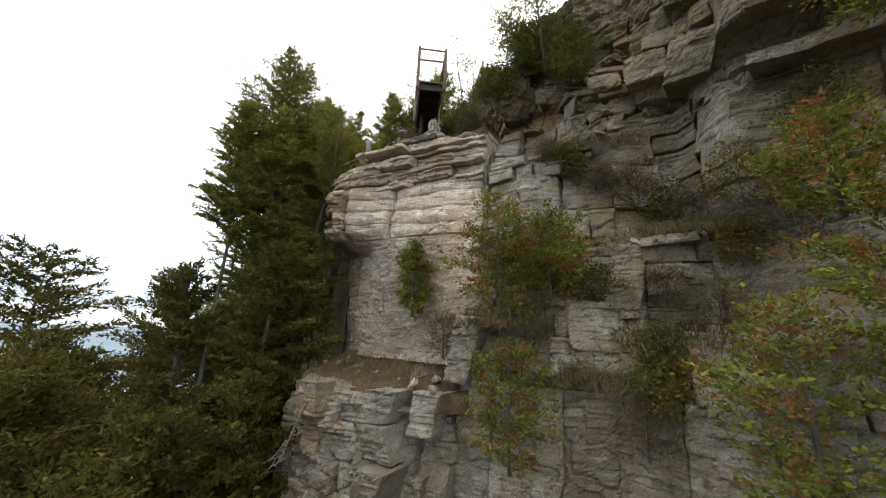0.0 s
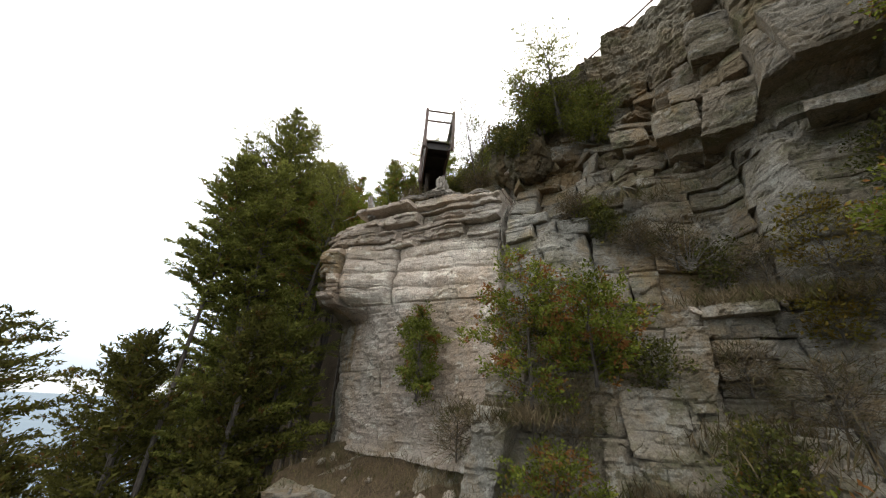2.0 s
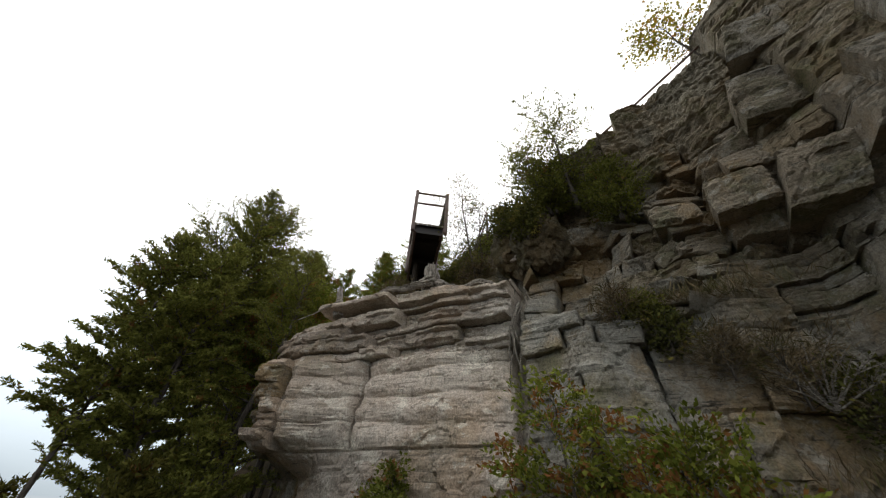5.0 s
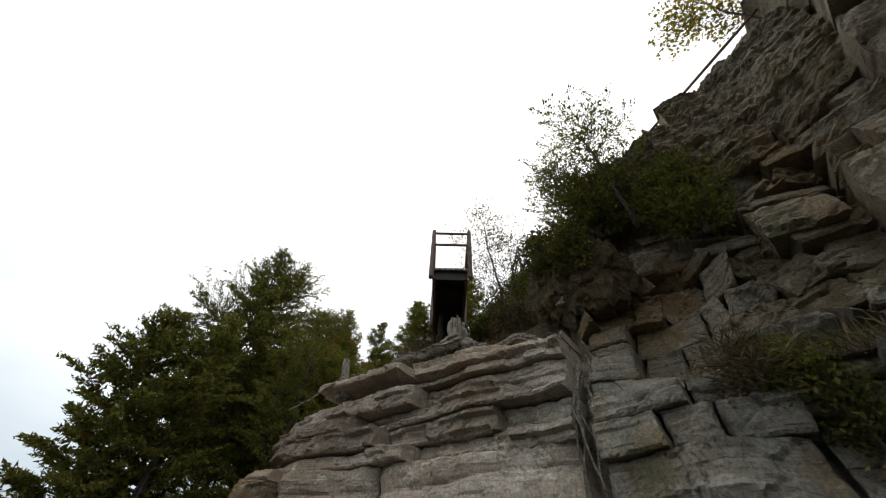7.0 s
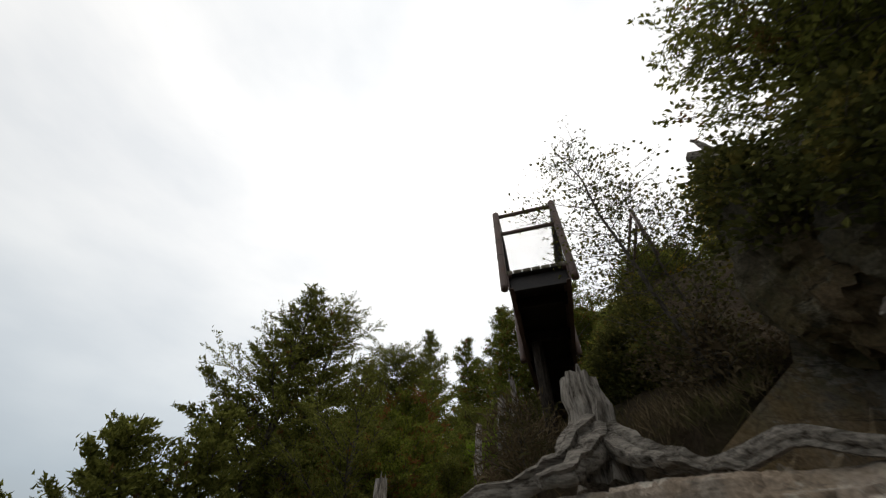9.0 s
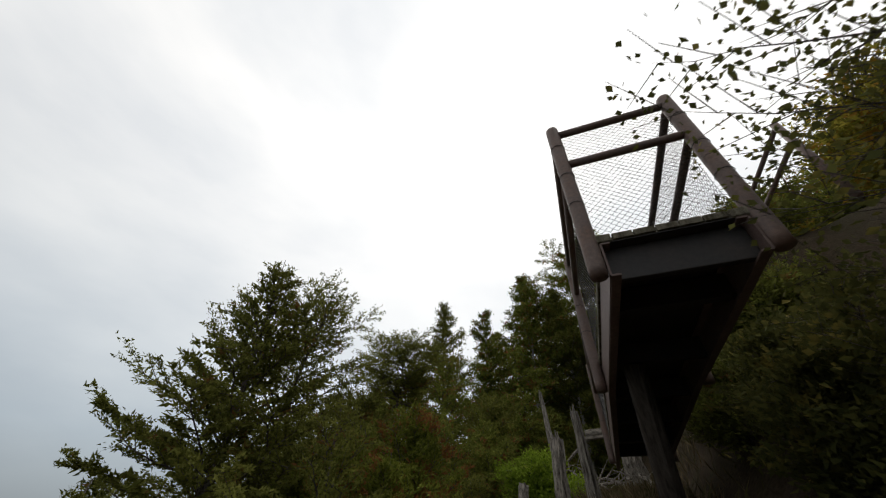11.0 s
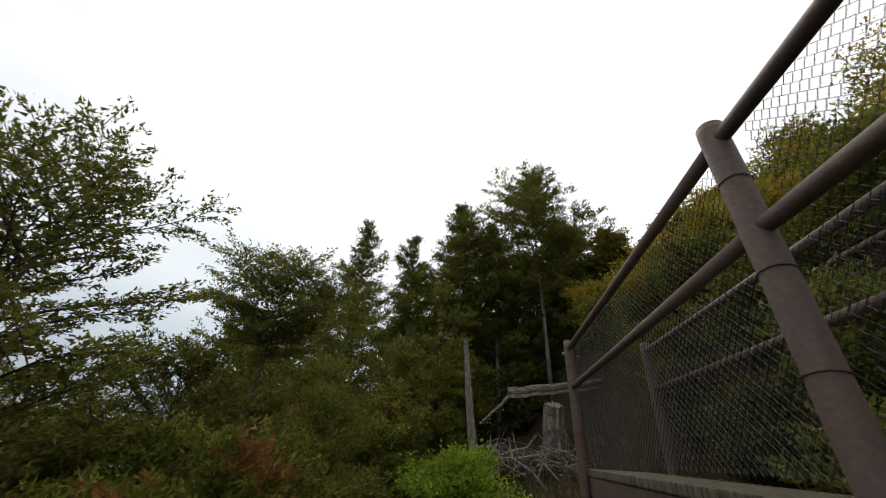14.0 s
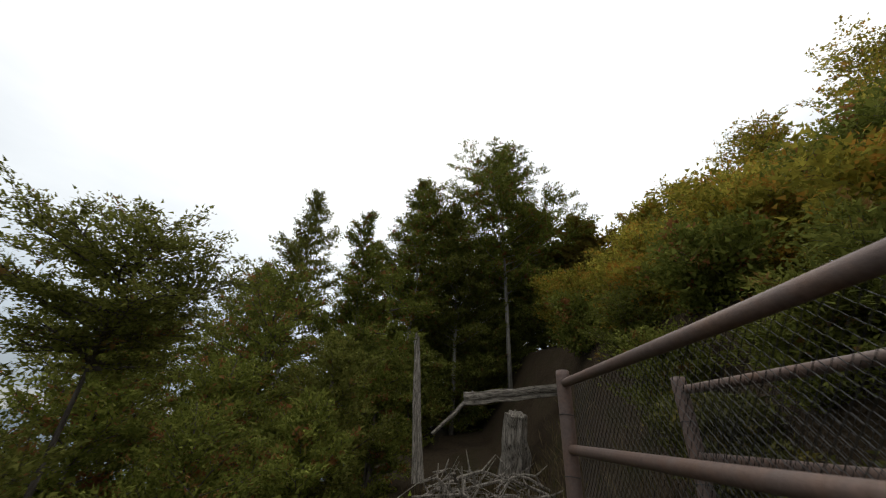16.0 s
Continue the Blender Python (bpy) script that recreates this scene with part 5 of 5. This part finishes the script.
def boulder(label, s, d, z, rs, rd, rz, seed):
    b = bmesh.new()
    bmesh.ops.create_icosphere(b, subdivisions=5, radius=1)
    for v in b.verts:
        p = v.co.copy()
        q = p * 1.6 + Vector((seed, 0, 0))
        k = 1 + 0.25 * noise.noise(q) + 0.10 * (noise.cell(q * 2.2) - 0.5) + 0.06 * noise.noise(q * 5)
        v.co = Vector((ALONG[0] * p.x * rs + OUT[0] * p.y * rd, ALONG[1] * p.x * rs + OUT[1] * p.y * rd, p.z * rz)) * k
    me = bpy.data.meshes.new("boulder")
    b.to_mesh(me)
    b.free()
    me.materials.append(MOSSY)
    ob = new("boulder", me)
    ob.location = face_point(s, d, z)
    return tagged(ob, label, "boulder")


boulder("dark mossy boulder on the cliff top beside the birch", 3.95, -1.8, 19.35, 0.42, 0.42, 0.85, 2)
boulder("dark lichened rock knob below the shrubs", 4.55, -1.6, 19.0, 0.5, 0.45, 0.7, 7)


# ---- rails on the cliff top and along the hill path ----
def pipe_fence(label, posts, height):
    ob = thing("pipe_fence", label, "fence", at=posts[0])
    o = Vector(posts[0])
    for p in posts:
        q = Vector(p) - o
        Soup().tube([q - Vector((0, 0, 0.5)), q + Vector((0, 0, height))], 0.035, 10).make("post", STEEL, ob, smooth=True)
    for h in (height - 0.04, height * 0.52):
        for a, b in zip(posts, posts[1:]):
            Soup().tube([Vector(a) - o + Vector((0, 0, h)), Vector(b) - o + Vector((0, 0, h))], 0.025, 10).make("rail", STEEL, ob, smooth=True)
    return ob


pipe_fence("dark pipe railing along the upper cliff edge", [(4.1, 8.5, 21.2), (4.75, 7.1, 21.25), (5.5, 5.5, 21.35), (6.6, 4.1, 21.6), (8.0, 2.6, 21.9)], 1.1)
pipe_fence("rusty pipe railing along the path up the bank", [(2.4, 11.3, 22.06), (2.4, 13.2, 22.07), (2.4, 15.1, 22.08)], 0.66)


# ---- soil, rubble and grass on the ledges ----
def ledge_soil(label, s0, s1, d0, d1, z_in, z_out, seed):
    n, m = 34, 14
    v = []
    for i in range(n + 1):
        for j in range(m + 1):
            s, f = s0 + (s1 - s0) * i / n, j / m
            edge = math.sin(math.pi * i / n) ** 0.3
            d = d0 + (d1 - d0) * f * (0.65 + 0.35 * edge) + 0.08 * fbm((s * 2, f * 2, seed))
            v.append(face_point(s, d, z_in + (z_out - z_in) * f + 0.12 * fbm((s * 1.5, d * 1.5, seed)) - 0.12 * (1 - edge) - (0.25 if j == m else 0)))
    f = [(i * (m + 1) + j, (i + 1) * (m + 1) + j, (i + 1) * (m + 1) + j + 1, i * (m + 1) + j + 1) for i in range(n) for j in range(m)]
    return tagged(mesh_object("ledge_soil", v, f, SOIL, smooth=True), label, "soil", kind="structure")


ledge_soil("brown soil and litter on the lower ledge", -0.2, 4.4, -1.1, 0.55, 12.75, 12.3, 3)
ledge_soil("brown litter on a low shelf of the cliff", 6.9, 8.1, -1.5, -0.6, 13.5, 13.05, 7)


def grass_patch(label, spots, count, tall, seed, mat=None, grounded=False):
    """Dry blades scattered over spots of (x, y, z, spread along, spread out, rise per metre out)."""
    g = np.random.default_rng(seed)
    pts = []
    for x, y, z, a, b, slope in spots:
        n = count // len(spots)
        u, w = g.normal(size=n) * a * 0.5, g.normal(size=n) * b * 0.5
        pts.append(np.stack([x + ALONG[0] * u + OUT[0] * w, y + ALONG[1] * u + OUT[1] * w, z - slope * w + g.normal(size=n) * 0.02], 1))
    p = np.concatenate(pts)
    if grounded:
        p[:, 2] = [ground_z(q[0], q[1]) - 0.02 for q in p]
    way = np.stack([g.normal(size=len(p)) * 0.5, g.normal(size=len(p)) * 0.5, np.full(len(p), 0.9)], 1)
    v, f = leaf_quads(p, way, tall, g, 0.05)
    return tagged(mesh_object("dry_grass", v, f, mat or GRASS), label, "grass", kind="stuff")


def fp(s, d, z):
    return face_point(s, d, z)


grass_patch("dry tan grass on the soil of the lower ledge", [(*fp(1.0, 0.0, 12.5), 0.9, 0.8, 0.25), (*fp(2.2, 0.1, 12.5), 1.1, 0.8, 0.25), (*fp(3.6, 0.0, 12.55), 1.1, 0.7, 0.25)], 3200, 0.14, 1)
grass_patch("dry tan grass on the cliff top by the stump", [(0.2, 10.2, 18.75, 1.4, 0.9, 0.6), (-0.6, 10.7, 18.7, 1.0, 0.9, 0.6), (1.4, 9.9, 18.9, 1.1, 0.9, 0.6), (2.0, 9.6, 18.9, 0.9, 0.8, 0.6), (-0.2, 11.4, 19.3, 1.0, 1.0, 0.4)], 9000, 0.17, 2, grounded=True)
grass_patch("dry brown grass hanging on the cliff shelves", [(*fp(7.6, -1.3, 15.05), 0.9, 0.5, 0.3), (*fp(8.3, -1.2, 15.0), 0.7, 0.5, 0.3), (*fp(6.2, -1.5, 17.1), 1.1, 0.5, 0.2), (*fp(7.4, -0.7, 13.3), 1.0, 0.7, 0.4), (*fp(6.2, -0.3, 12.6), 0.7, 0.4, 0.2), (*fp(4.6, 0.1, 13.4), 0.7, 0.4, 0.2)], 6800, 0.24, 3)
grass_patch("dry grass and litter round the snags", [(-0.6, 12.8, 19.5, 1.2, 1.0, 0.2), (-0.3, 14.0, 19.9, 1.2, 1.0, 0.2), (0.3, 16.5, 20.4, 1.5, 1.5, 0.2), (0.6, 19.3, 20.6, 1.5, 1.2, 0.2)], 9000, 0.32, 4, grounded=True)

rng = random.Random(9)
for k in range(46):
    s, d, z = rng.choice(((rng.uniform(0.4, 4.2), rng.uniform(-0.6, 0.6), 12.5), (rng.uniform(6.8, 8.6), rng.uniform(-1.8, -0.9), 15.02), (rng.uniform(6.8, 8.4), rng.uniform(-1.2, -0.4), 13.25)))
    z -= 0.3 * (d - (0 if z < 13 else -1.35 if z > 14 else -0.8)) if z < 13 else 0.35 * (d + (1.35 if z > 14 else 0.8))
    r = rng.uniform(0.03, 0.09)
    b = bmesh.new()
    bmesh.ops.create_icosphere(b, subdivisions=1, radius=r)
    for v in b.verts:
        v.co = Vector((v.co.x * 1.3, v.co.y, v.co.z * 0.7)) * rng.uniform(0.75, 1.25)
    me = bpy.data.meshes.new("loose_stone")
    b.to_mesh(me)
    b.free()
    me.materials.append(PALE if k % 3 else ROCK)
    st = new("loose_stone", me)
    st.location, st.rotation_euler = face_point(s, d, z + r * 0.3), (rng.uniform(0, 1), rng.uniform(0, 1), rng.uniform(0, 6))
    tagged(st, "small broken limestone piece lying on a ledge", "stone", "loose stones")


# ---- the blocks of the cliff ----
rng = random.Random(5)
rest, made = {ROCK: ([], []), CRUST: ([], [])}, 0
for s0, s1, z0, z1, style, set_back in sorted(BLOCKS, key=lambda b: abs((b[0] + b[1]) / 2 - 4.2) + 0.35 * abs((b[2] + b[3]) / 2 - 16)):
    v, f = rock_block(s0, s1, z0, z1, rng, 0.1 if s1 > 10.7 else 0.026 if z0 > 15.2 and s1 < 8.5 else 0.034, style=style, bed_off=set_back)
    sm, zm = (s0 + s1) / 2, (z0 + z1) / 2
    crusted = style == "rubble" or (sm > 8.0 and zm > 18.9) or (style == "shard" and rng.random() < 0.4)
    if made < 276:
        made += 1
        mat = PALE if rng.random() < pale_share(sm, zm) else CRUST if crusted else ROCK
        mesh_object("rock_block", [Vector(p) - CL for p in v], f, mat, cliff)
    else:
        rest_v, rest_f = rest[CRUST if crusted else ROCK]
        k = len(rest_v)
        rest_v += [Vector(p) - CL for p in v]
        rest_f += [tuple(k + i for i in q) for q in f]
for s0, s1, z0, z1, d, lean, deep in GREAT:
    v, f = rock_block(s0, s1, z0, z1, rng, 0.034, d, lean, deep, style="panel", taper=0.45 if z0 > 17 else 0.1)
    mesh_object("rock_block", [Vector(p) - CL for p in v], f, PALE if s1 < 4.2 and z0 > 12.5 else ROCK, cliff)
for mat, (rest_v, rest_f) in rest.items():
    tagged(mesh_object("rock_beds", rest_v, rest_f, mat, cliff), kind="stuff")
